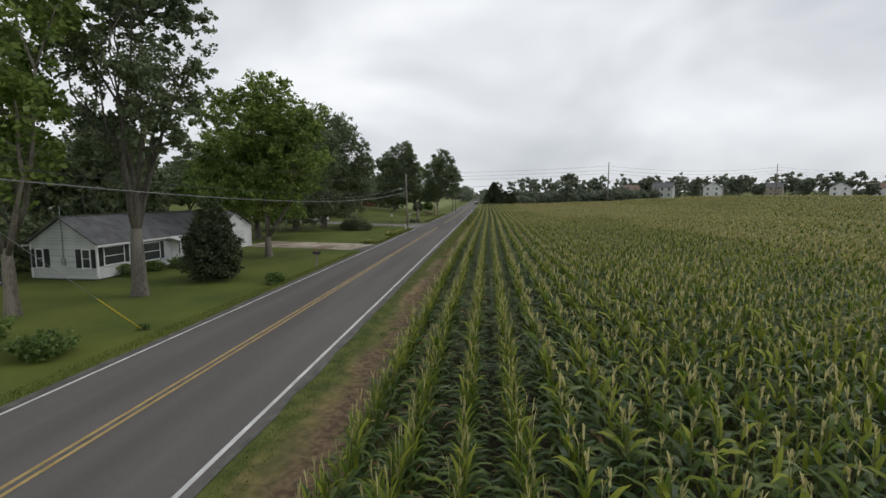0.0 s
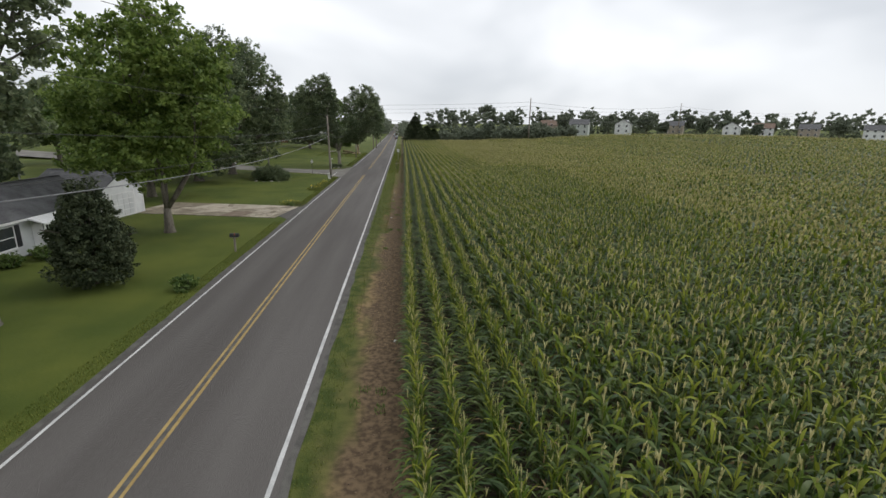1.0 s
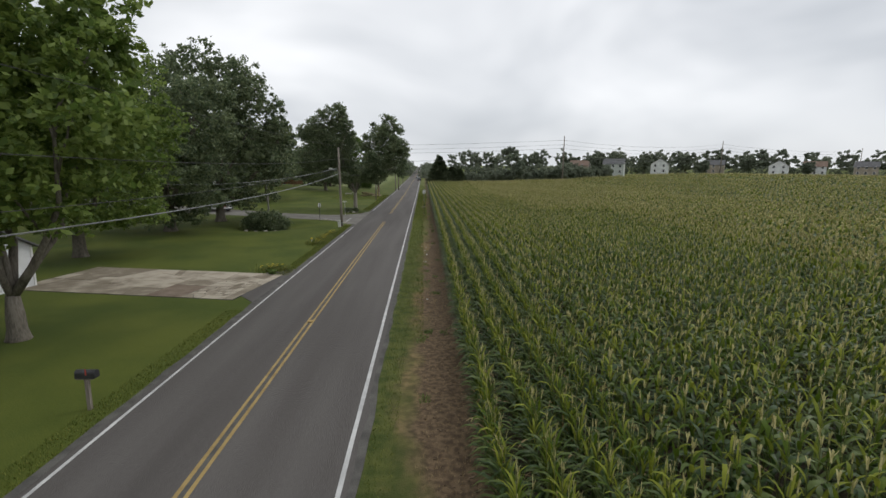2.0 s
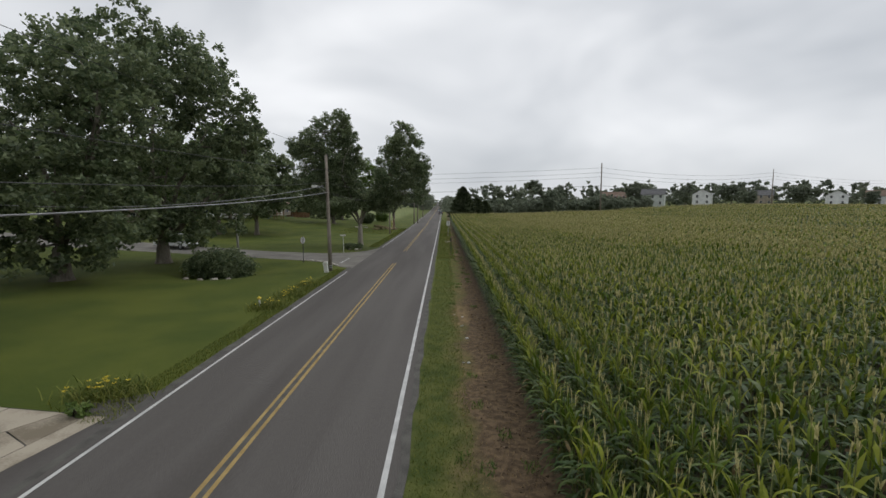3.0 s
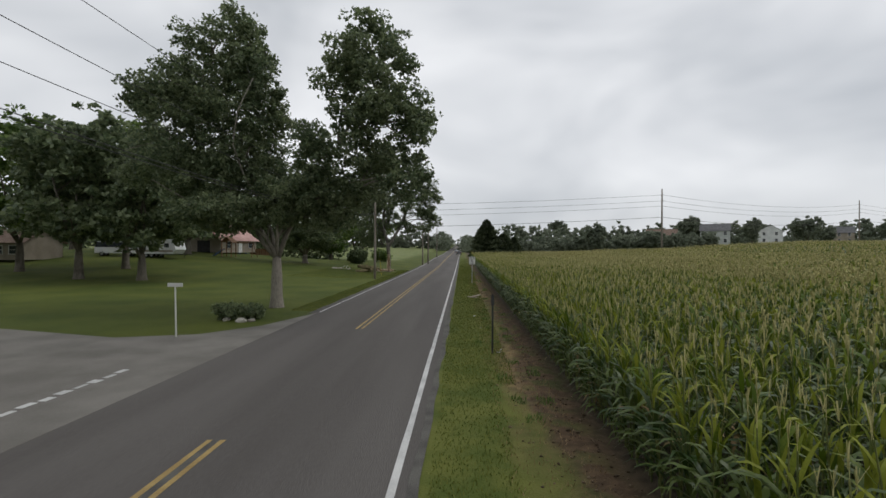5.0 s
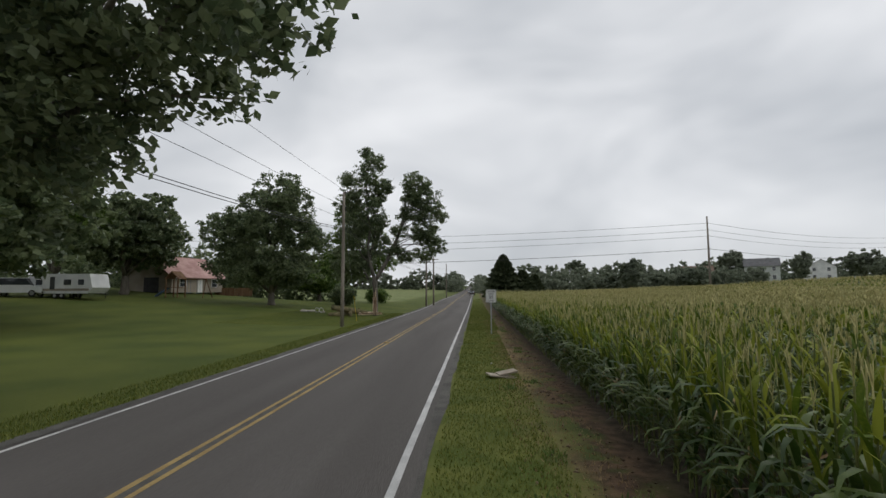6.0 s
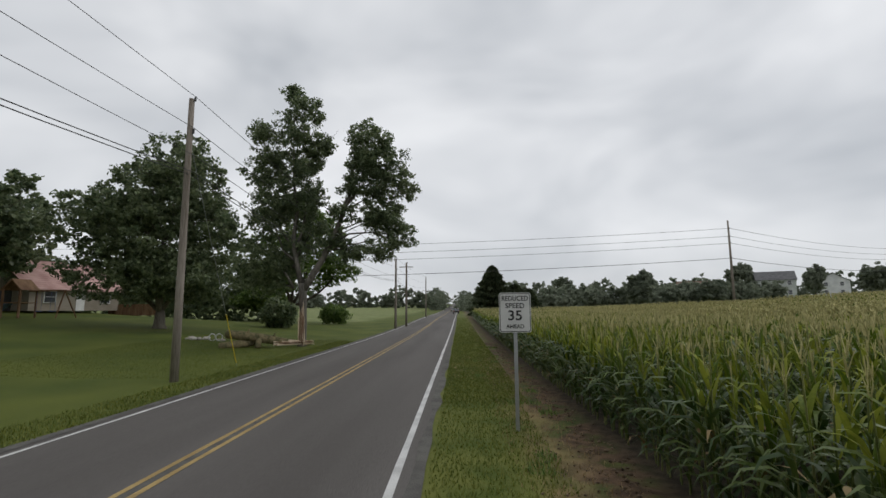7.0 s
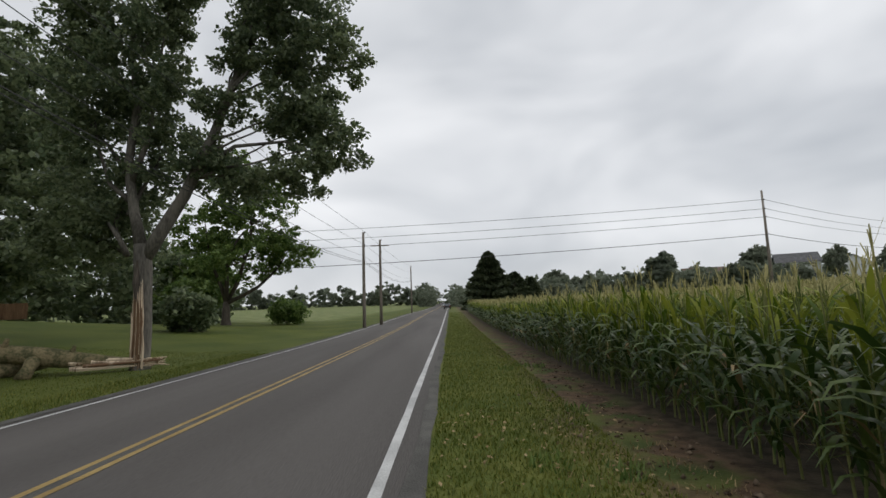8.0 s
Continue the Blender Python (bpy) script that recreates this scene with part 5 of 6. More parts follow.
conifer(17.4, 146.0, 7.4, 4.2, "smaller dark evergreen beside a taller one", 6, 7000, 0.38, blunt=0.5)
conifer(20.8, 147.0, 6.2, 3.0, "smaller dark evergreen beside a taller one", 7, 6000, 0.38, blunt=0.7)


def hedge(name, path, height, depth, leaves, size, label, seed, leaf=None, wild=0.35):
    """A long belt of woodland as leaf masses along a line of (x, y)."""
    rng = np.random.default_rng(seed)
    blobs = []
    total = sum(math.dist(a, b) for a, b in zip(path[:-1], path[1:]))
    for a, b in zip(path[:-1], path[1:]):
        k = max(2, int(math.dist(a, b) / (height * 0.42)))
        for i in range(k):
            t = (i + rng.random()) / k
            x, y = a[0] + (b[0] - a[0]) * t + rng.normal() * depth * 0.3, a[1] + (b[1] - a[1]) * t + rng.normal() * depth * 0.4
            h = height * (1 + rng.uniform(-wild, wild))
            blobs.append((x, y, gz(x, y) + h * 0.45, h * rng.uniform(0.36, 0.6), h * rng.uniform(0.32, 0.5), h * 0.55))
    v, q = leaf_cloud(rng, blobs, leaves, size, 0.55, height * 0.2, per=10, tuft=0.2)
    return solo(name, quick_mesh(name, v, q, leaf or M_HAZED_LEAF), None, label, "woods", kind="stuff")


hedge("hedgerow", [(19, 150), (45, 148), (75, 158), (98, 178)], 5.2, 4, 26000, 0.45, "bushy green hedgerow along the far edge of the corn", 1, M_HAZED_LEAF, 0.16)
hedge("hedgerow_trees", [(24, 172), (60, 176), (92, 206)], 6.4, 5, 14000, 0.6, "low trees close behind the hedgerow", 11, M_HAZED_LEAF, 0.25)
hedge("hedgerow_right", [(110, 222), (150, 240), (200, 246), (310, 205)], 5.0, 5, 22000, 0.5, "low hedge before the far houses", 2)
hedge("distant_woods", [(30, 430), (130, 480), (300, 420), (480, 330), (620, 180)], 15, 14, 24000, 1.8, "distant belt of woods greyed by painted haze", 3)
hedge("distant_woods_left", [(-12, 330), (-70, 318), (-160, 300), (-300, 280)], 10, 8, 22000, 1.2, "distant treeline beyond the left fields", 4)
hedge("woods_left", [(-75, 190), (-120, 150), (-150, 90), (-130, 30), (-110, -40), (-80, -110)], 15, 12, 34000, 0.85, "dark wood behind the houses", 5, M_LEAF_DARK)
hedge("yard_trees_back", [(-62, 92), (-48, 104), (-30, 112)], 9, 5, 12000, 0.42, "leafy trees behind the yard", 6, M_LEAF_DARK)
hedge("roadside_bushes", [(-7, 265), (-9, 300), (-8, 340)], 9, 4, 7000, 0.55, "roadside trees far along the road", 7)
hedge("roadside_bushes_right", [(7, 215), (9, 260), (8, 330)], 7, 4, 7000, 0.55, "roadside trees far along the road", 8)
for i, (x, y, h, w, l) in enumerate(((-34, 42, 17, 14, M_LEAF_DARK), (-45, 47, 18, 15, M_LEAF), (-57, 44, 16, 13, M_LEAF_DARK), (-44, 77, 13.5, 15, M_LEAF_DARK), (-62, 74, 14, 12, M_LEAF_DARK),
                                      (-58, 20, 15, 13, M_LEAF_DARK), (-44, 8, 14, 12, M_LEAF), (-46, -16, 15, 13, M_LEAF_DARK), (-27, 108, 8.5, 8, M_LEAF), (-36.5, 52, 17, 15, M_LEAF_DARK), (-27.5, 42, 14.5, 12, M_LEAF_DARK))):
    tree(x, y, "leafy shade tree in the yards along the side road", [(0, 0, h * 0.50, w * 0.5, w * 0.5, h * 0.32), (w * 0.2, -0.5, h * 0.72, w * 0.32, w * 0.32, h * 0.27), (-w * 0.22, 0.5, h * 0.7, w * 0.32, w * 0.32, h * 0.26), (0.1 * w, -0.2 * w, h * 0.34, w * 0.40, w * 0.34, h * 0.13)],
         trunk=(0.4, h * 0.18), leaves=16000, size=0.28, seed=200 + i, leaf=l, twigs=1, shell=0.5, lobes=4, clump=1.15, tuft=0.3, group="yard trees")

# ---- the broken tree and its fallen limb ----
def broken_tree(x, y):
    r, rng = random.Random(77), np.random.default_rng(77)
    base = thing("broken_tree", x, y, gz(x, y) - 0.03, "storm-broken grey tree with a torn trunk and a leaning limb", "tree")
    w = Mesh()
    w.tube([(0.04, 0, -0.2), (0.05, 0, 0.2), (0.12, 0.04, 1.2), (0.06, 0.04, 2.4), (-0.02, 0.03, 3.4), (-0.05, 0, 4.3)], [0.42, 0.28, 0.22, 0.24, 0.29, 0.27], 14)
    w.tube([(-0.06, 0.0, 4.0), (-0.45, 0.1, 5.4), (-0.9, 0.3, 7.2), (-0.7, 0.3, 9.4), (-1.1, 0.5, 12.0), (-1.2, 0.5, 15.6)], [0.22, 0.17, 0.15, 0.12, 0.08, 0.03], 9)
    w.tube([(-0.75, 0.2, 6.4), (-0.2, 0.3, 8.2), (0.0, 0.3, 10.2), (0.2, 0.4, 12.6)], [0.11, 0.09, 0.06, 0.02], 7)
    w.tube([(-0.6, 0.2, 5.8), (-1.6, 0.4, 6.6), (-2.3, 0.6, 8.2), (-2.6, 0.6, 10.0)], [0.10, 0.08, 0.05, 0.02], 7)
    w.tube([(-0.02, 0.02, 3.7), (0.5, 0.02, 4.6), (1.3, 0.1, 6.0), (2.3, 0.1, 8.2), (2.9, 0.1, 9.9), (3.6, 0.1, 12.0), (4.2, 0, 14.4)], [0.22, 0.23, 0.20, 0.17, 0.13, 0.09, 0.02], 10)
    w.tube([(2.8, 0.1, 9.7), (3.7, 0.1, 10.9), (5.0, 0, 11.5)], [0.10, 0.07, 0.02], 7)
    w.tube([(1.8, 0.1, 6.9), (3.1, 0, 7.7), (4.9, 0, 7.8), (6.4, 0, 7.1)], [0.09, 0.07, 0.05, 0.015], 7)
    left = [(-1.7, 0.5, 14.0, 2.0, 1.9, 2.6), (-0.9, 0.5, 11.0, 2.0, 2.0, 2.2), (-2.6, 0.6, 9.0, 1.8, 1.9, 1.8), (-3.4, 1.0, 6.0, 1.9, 1.8, 1.6), (-0.6, 0.6, 17.0, 1.5, 1.4, 1.5), (0.2, 0.6, 8.0, 0.9, 1.2, 1.6), (-3.6, 0.8, 12.4, 1.3, 1.4, 1.4), (0.6, 0.4, 14.0, 0.9, 1.0, 1.4), (-2.6, 1.2, 4.6, 1.8, 1.6, 1.3), (-1.3, 1.4, 6.4, 1.2, 1.3, 1.2)]
    right = [(2.6, 0.1, 9.2, 0.8, 0.8, 0.8), (3.2, 0.1, 11.0, 0.7, 0.8, 0.8), (1.5, 0.1, 6.9, 0.6, 0.7, 0.6), (4.5, 0, 14.5, 1.5, 1.4, 1.4), (5.4, 0, 12.9, 1.7, 1.5, 1.3), (6.2, 0, 11.0, 1.4, 1.3, 1.1), (3.7, 0.2, 12.9, 0.9, 0.9, 1.0), (4.7, 0.1, 11.3, 1.3, 1.2, 1.1), (5.6, 0.1, 8.4, 1.2, 1.1, 0.9), (4.8, 0.2, 9.0, 1.3, 1.2, 0.9), (6.6, 0, 7.6, 1.1, 1.1, 0.9), (5.2, 0, 6.6, 1.2, 1.2, 0.8), (3.0, 0.2, 6.6, 0.9, 1.0, 0.9), (2.0, 0.2, 7.4, 0.6, 0.8, 0.7), (6.0, 0.1, 9.4, 0.8, 0.8, 0.6)]
    for b in left:
        limb(r, w, (-0.8, 0.3, max(4.0, b[2] - 2.6)), Vector(b[:3]), 0.11, 0.03, 0.3, 5, 6)
    for b in right:
        t = min(1.0, max(0.0, (b[2] - 6.5) / 6.5))
        t = max(0.0, t - 0.22)
        limb(r, w, (1.9 + 2.0 * t, 0, 6.6 + 6.0 * t), Vector(b[:3]), 0.06, 0.015, 0.35, 6, 6)
    # a few bare twigs
    for i in range(10):
        b = r.choice(left)
        p = Vector(b[:3])
        limb(r, w, p, p + Vector((r.uniform(-1.6, 1.6), r.uniform(-1, 1), r.uniform(0.2, 1.8))), 0.03, 0.006, 0.3, 4, 4)
    part("trunk", w, M_BARK_MID, base, smooth=True)
    s = Mesh()
    for i in range(24):
        a = -2.35 + i * 0.066
        z0, z1 = r.uniform(0.05, 0.8), r.uniform(1.3, 3.3)
        k = 1.0 + r.uniform(-0.06, 0.16)
        s.tube([(0.05 + 0.30 * k * math.cos(a), 0.30 * k * math.sin(a), z0), (0.06 + 0.27 * k * math.cos(a), 0.27 * k * math.sin(a), (z0 + z1) / 2),
                (0.28 * k * math.cos(a + r.uniform(-0.1, 0.1)), 0.28 * k * math.sin(a), z1)], [0.022, r.uniform(0.03, 0.055), 0.006], 5)
    part("torn_wood", s, M_RAW_WOOD, base, "pale torn heartwood down the trunk")
    h = Mesh()
    h.tube([(0.0, -0.28, 2.4), (-0.03, -0.29, 2.9), (-0.04, -0.26, 3.7)], [0.05, 0.11, 0.03], 8)
    part("hollow", h, M_BARK_DARK, base, "dark rotten hollow above the torn wood")
    masses = []
    for b in left + right:
        masses.append(b)
        for i in range(5):
            a, t = r.uniform(0, 6.28), r.uniform(-0.7, 0.9)
            c = math.sqrt(1 - t * t)
            masses.append((b[0] + b[3] * c * math.cos(a), b[1] + b[4] * c * math.sin(a), b[2] + b[5] * t, b[3] * 0.38, b[4] * 0.38, b[5] * 0.34))
    v, q = leaf_cloud(rng, masses, 96000, 0.092, 0.25, 0.56, tuft=0.12)
    part("crown", quick_mesh("crown", v, q, M_LEAF_DARK), None, base)
    return base


broken_tree(-6.5, 65.4)
log = thing("fallen_limb", -7.9, 65.2, gz(-7.9, 65.2), "thick mossy fallen limb with a pale splintered end", "log", rz=42)
m = Mesh()
m.tube([(1.1, -0.9, 0.26), (0.5, -0.7, 0.30), (-0.4, -0.5, 0.44), (-1.2, -0.3, 0.60), (-2.0, -0.2, 0.76), (-2.6, -0.1, 0.84), (-3.1, 0.0, 0.92), (-3.35, 0.03, 0.96)], [0.11, 0.20, 0.26, 0.31, 0.27, 0.30, 0.27, 0.30], 14)
m.tube([(-1.5, -0.3, 0.62), (-1.62, -0.62, 0.34), (-1.78, -0.86, 0.04)], [0.25, 0.17, 0.20], 10)
for k, (x, y, z) in enumerate(((-0.7, -0.4, 0.70), (-2.3, -0.2, 1.02))):
    m.tube([(x, y, z - 0.2), (x + 0.1, y - 0.12, z + 0.05), (x + 0.14, y - 0.2, z + 0.22)], [0.12, 0.08, 0.05], 7)
m.tube([(-1.2, 0.2, 0.42), (-2.4, -0.1, 0.30), (-3.2, -0.3, 0.26), (-3.9, -0.4, 0.22)], [0.20, 0.28, 0.26, 0.22], 11)
m.tube([(-3.2, 0.0, 0.94), (-3.42, 0.05, 0.97), (-3.50, 0.06, 0.98)], [0.10, 0.27, 0.10], 10)
part("bark", m, M_BARK_MOSS, log, smooth=True)
s = Mesh()
rr = random.Random(5)
for i in range(30):
    s.tube([(-0.7 + 0.04 * i, -0.7 + rr.uniform(-0.12, 0.12), 0.3 + rr.uniform(-0.12, 0.14)), (1.3 + rr.uniform(0, 0.7), -1.0 + rr.uniform(-0.25, 0.15), 0.26 + rr.uniform(-0.16, 0.12))], [0.075, 0.012], 5)
part("splinters", s, M_RAW_WOOD, log, "pale splintered wood")


def stone(seed, size):
    r = random.Random(seed)
    bm = bmesh.new()
    bmesh.ops.create_icosphere(bm, subdivisions=2, radius=size)
    for p in bm.verts:
        k = 1 + 0.25 * noise.noise(p.co * (1.6 / size) + Vector((seed, 0, 0)))
        p.co = Vector((p.co.x * k * 1.2, p.co.y * k, p.co.z * k * 0.65))
    me = bpy.data.meshes.new("stone")
    bm.to_mesh(me)
    bm.free()
    me.materials.append(M_STONE)
    return me


rr = random.Random(8)
for i in range(16):
    x, y, s = -14.0 + rr.uniform(-1.4, 1.4), 67.0 + rr.uniform(-0.5, 0.5), rr.uniform(0.10, 0.24)
    solo("stone", stone(i, s), None, "pale rough stone in a low pile", "stone", "stone pile", m=pose(x, y, gz(x, y) + s * 0.35, rr.uniform(-10, 10), rr.uniform(-10, 10), rr.uniform(0, 360)))
for i in range(2):
    t = Mesh()
    n = 20
    pts = [(0.24 * math.cos(6.2832 * k / n), 0, 0.24 + 0.24 * math.sin(6.2832 * k / n)) for k in range(n + 1)]
    t.tube(pts, [0.035] * (n + 1), 6)
    solo("wheel_ring", t, M_LITTER, "white ring standing in the stone pile", "ring", "stone pile", m=pose(-13.3 + i * 0.5, 66.6, gz(-13.3, 66.6)))
for i, (x, y, s) in enumerate(((-6.0, 18.0, 0.22), (-5.6, 18.2, 0.16), (-6.9, 18.4, 0.18), (-14.6, -2.2, 0.22), (-13.4, -2.3, 0.24), (-15.8, -2.0, 0.23), (-12.4, -2.0, 0.2))):
    solo("stone", stone(40 + i, s), None, "small fieldstone lying in the grass", "stone", "edging stones", m=pose(x, y, gz(x, y) + s * 0.3, 0, 0, i * 50))

kerb = [(-9.4, 7.15), (-8.3, 6.75), (-7.3, 6.2), (-6.5, 5.5), (-5.9, 4.7), (-5.4, 3.9), (-5.05, 3.1)]
rr = random.Random(21)
for i in range(22):
    u = i / 21 * (len(kerb) - 1)
    k = min(int(u), len(kerb) - 2)
    x, y = (kerb[k][j] + (kerb[k + 1][j] - kerb[k][j]) * (u - k) + rr.uniform(-0.06, 0.06) for j in (0, 1))
    s = rr.uniform(0.10, 0.17)
    solo("stone", stone(60 + i, s), None, "pale stone in a curved kerb at the corner", "stone", "kerb stones", m=pose(x, y, gz(x, y) + s * 0.25, 0, 0, rr.uniform(0, 360)))

# ---- signs and boxes beside the road ----
def letters(parent, text, size, x, z, width, name="legend"):
    cu = bpy.data.curves.new("legend", "FONT")
    cu.body, cu.size, cu.align_x, cu.extrude, cu.offset = text, size, "CENTER", 0.0015, size * 0.014
    tmp = bpy.data.objects.new("tmp", cu)
    scene.collection.objects.link(tmp)
    bpy.context.view_layer.update()
    me = bpy.data.meshes.new_from_object(tmp.evaluated_get(bpy.context.evaluated_depsgraph_get()))
    bpy.data.objects.remove(tmp)
    me.materials.clear()
    me.materials.append(M_BLACK)
    co = np.empty(len(me.vertices) * 3, dtype=np.float32)
    me.vertices.foreach_get("co", co)
    co = co.reshape(-1, 3)
    co[:, 0] *= width / max(0.01, np.ptp(co[:, 0]))
    me.vertices.foreach_set("co", co.ravel())
    ob = new(name, me)
    ob.parent = parent
    ob.matrix_local = Matrix.Translation((x, -0.021, z)) @ Matrix.Rotation(radians(90), 4, "X")
    return ob


def rounded(w, h, r, n=6):
    pts = []
    for cx, cy, a0 in ((w / 2 - r, h / 2 - r, 0), (-w / 2 + r, h / 2 - r, 90), (-w / 2 + r, -h / 2 + r, 180), (w / 2 - r, -h / 2 + r, 270)):
        for i in range(n + 1):
            a = radians(a0 + 90 * i / n)
            pts.append((cx + r * math.cos(a), cy + r * math.sin(a)))
    return pts


speed = thing("speed_sign", 5.32, 42.45, gz(5.32, 42.45), "white reduced speed sign with black letters on a steel post", "road sign", rz=-2)
p = Mesh()
p.prism([(-0.035, 0), (0.035, 0), (0.035, 0.012), (0.015, 0.03), (-0.015, 0.03), (-0.035, 0.012)], "z", -0.3, 2.55)
part("post", p, M_METAL, speed, "galvanised steel channel post")
pl = Mesh()
pl.prism([(u, v + 2.20) for u, v in rounded(0.61, 0.76, 0.05)], "y", -0.016, -0.008)
plate = part("plate", pl, M_SIGN, speed)
bk = Mesh()
bk.prism([(u, v + 2.20) for u, v in rounded(0.606, 0.756, 0.05)], "y", -0.008, -0.002)
part("back", bk, M_SIGN_BACK, speed)
bd = Mesh()
o, i_ = rounded(0.585, 0.735, 0.045), rounded(0.56, 0.71, 0.035)
k = len(o)
bd.add([(u, -0.019, v + 2.20) for u, v in o] + [(u, -0.019, v + 2.20) for u, v in i_], [(j, (j + 1) % k, k + (j + 1) % k, k + j) for j in range(k)])
part("border", bd, M_BLACK, plate, "thin black border line")
for text, size, z, width in (("REDUCED", 0.135, 2.425, 0.50), ("SPEED", 0.135, 2.285, 0.36), ("35", 0.265, 2.055, 0.26), ("AHEAD", 0.105, 1.90, 0.34)):
    letters(plate, text, size, 0, z, width)
for z in (2.48, 1.95):
    b = Mesh()
    b.tube([(0, -0.024, z), (0, 0.02, z)], [0.012, 0.012], 8)
    part("bolt", b, M_METAL, speed)

stop = thing("stop_sign", -8.7, 5.4, gz(-8.7, 5.4), "octagonal stop sign seen from its grey back", "road sign", rz=-112)
p = Mesh()
p.box((-0.03, -0.02, -0.3), (0.03, 0.02, 2.45))
part("post", p, M_DARK_METAL, stop)
pl = Mesh()
pl.prism([(0.34 * math.cos(radians(22.5 + 45 * k)), 2.13 + 0.34 * math.sin(radians(22.5 + 45 * k))) for k in range(8)], "y", -0.034, -0.024)
part("plate", pl, M_RED, stop)
pl = Mesh()
pl.prism([(0.338 * math.cos(radians(22.5 + 45 * k)), 2.13 + 0.338 * math.sin(radians(22.5 + 45 * k))) for k in range(8)], "y", -0.024, -0.020)
part("back", pl, M_SIGN_BACK, stop, "bare pale metal back")

street = thing("street_sign", -6.75, 14.2, gz(-6.75, 14.2), "pale post with a small street name blade", "road sign")
p = Mesh()
p.tube([(0, 0, -0.2), (-0.05, 0, 1.95)], [0.035, 0.03], 8)
part("post", p, M_BOX, street)
p = Mesh()
p.box((-0.35, -0.015, 1.95), (0.25, 0.015, 2.10), bevel=0.006)
part("blade", p, M_SIGN, street)

marker = thing("marker_post", 5.3, 11.5, gz(5.3, 11.5), "thin dark steel marker post in the verge", "marker post")
p = Mesh()
p.prism([(-0.03, 0), (0.03, 0), (0.03, 0.01), (0.012, 0.028), (-0.012, 0.028), (-0.03, 0.01)], "z", -0.3, 1.9)
part("post", p, M_DARK_METAL, marker)
p = Mesh()
p.box((-0.05, -0.012, 1.55), (0.05, -0.001, 1.88), bevel=0.004)
part("plate", p, M_DARK_METAL, marker)

box = thing("utility_pedestal", -4.95, -0.95, gz(-4.95, -0.95), "leaning pale plastic utility pedestal by the pole", "utility box")
p = Mesh()
tilt = Matrix.Rotation(radians(-7), 4, "Y")
p.box((-0.16, -0.13, 0.0), (0.16, 0.13, 0.72), turn=tilt, bevel=0.02)
part("body", p, M_BOX, box)
p = Mesh()
p.box((-0.18, -0.15, 0.68), (0.18, 0.15, 0.84), turn=tilt, bevel=0.03)
part("cap", p, M_BOX, box)
p = Mesh()
p.box((-0.02, -0.138, 0.60), (0.02, -0.128, 0.66), turn=tilt)
part("latch", p, M_RED, box, "small orange-red latch")

mail = thing("mailbox", -4.55, -45.0, gz(-4.55, -45), "dark metal mailbox on a wooden post", "mailbox")
p = Mesh()
p.box((-0.05, -0.05, -0.2), (0.05, 0.05, 1.0))
part("post", p, M_POLE, mail)
p = Mesh()
p.box((-0.28, -0.05, 0.94), (0.2, 0.05, 1.0))
part("bracket", p, M_POLE, mail)
p = Mesh()
arc = [(-0.11, 1.0), (0.11, 1.0), (0.11, 1.13)] + [(0.11 * math.cos(radians(a)), 1.13 + 0.11 * math.sin(radians(a))) for a in range(20, 180, 20)] + [(-0.11, 1.13)]
p.prism(arc, "x", -0.26, 0.30)
part("box", p, M_DARK_METAL, mail)
p = Mesh()
p.box((0.05, -0.125, 1.1), (0.08, -0.112, 1.3))
part("flag", p, M_RED, mail)

mower = thing("riding_mower", -21.8, -55.0, gz(-21.8, -55), "small dark riding mower under a pale cover", "mower", rz=35)
p = Mesh()
p.box((-0.4, -0.35, 0.25), (0.75, 0.35, 0.62), bevel=0.08)
part("hood", p, M_CAR_DARK, mower)
p = Mesh()
p.box((-0.75, -0.3, 0.5), (-0.2, 0.3, 0.98), bevel=0.09)
part("cover", p, M_LITTER, mower, "crumpled pale cover")
for wx, r_ in ((0.55, 0.2), (-0.5, 0.28)):
    for s in (-1, 1):
        wheel(mower, wx, s * 0.36, r_, 0.16)

# ---- shrubs, flowers ----
tree(-9.4, -51.3, "dense dark egg-shaped evergreen on the front lawn", [(0, 0, 1.25, 2.45, 2.45, 1.5), (0, 0, 2.3, 2.2, 2.2, 1.6), (0.05, 0, 3.4, 1.65, 1.65, 1.5), (0.1, 0, 4.4, 0.95, 0.95, 1.1)],
     trunk=(0.13, 0.9), leaves=26000, size=0.085, seed=21, leaf=M_NEEDLE, bark=M_BARK_DARK, shell=0.72, clump=0.42, lobes=0, tuft=0.25, name="conifer")
shrub(-14.2, 0.4, "broad dark rounded shrub on the corner lawn", 5.6, 2.7, 31, 14000, 0.11, M_LEAF_DARK, 4.0)
shrub(-4.6, -52.4, "small leafy bush near the road edge", 1.3, 0.75, 32, 900, 0.09, M_LEAF)
shrub(-6.3, -66.6, "low leafy bush near the wire anchor", 2.0, 0.9, 33, 1400, 0.09, M_LEAF)
shrub(-9.0, -67.2, "broad leafy bush at the edge of the lawn", 3.0, 1.5, 44, 2600, 0.10, M_LEAF)
shrub(-5.35, -63.1, "tuft of weeds round the wire anchor", 0.5, 0.3, 45, 250, 0.06, M_LEAF)
shrub(-15.9, -50.6, "low green foundation shrub by the house", 1.7, 0.9, 34, 1200, 0.08, M_LEAF)
shrub(-15.8, -48.4, "low green foundation shrub by the house", 1.5, 0.8, 35, 1200, 0.08, M_LEAF)
shrub(-15.0, -46.6, "low green foundation shrub by the house", 1.6, 0.9, 36, 1200, 0.08, M_LEAF)
shrub(-7.0, 18.6, "dark small bush beside the great tree", 1.3, 0.9, 37, 1200, 0.08, M_LEAF_DARK)
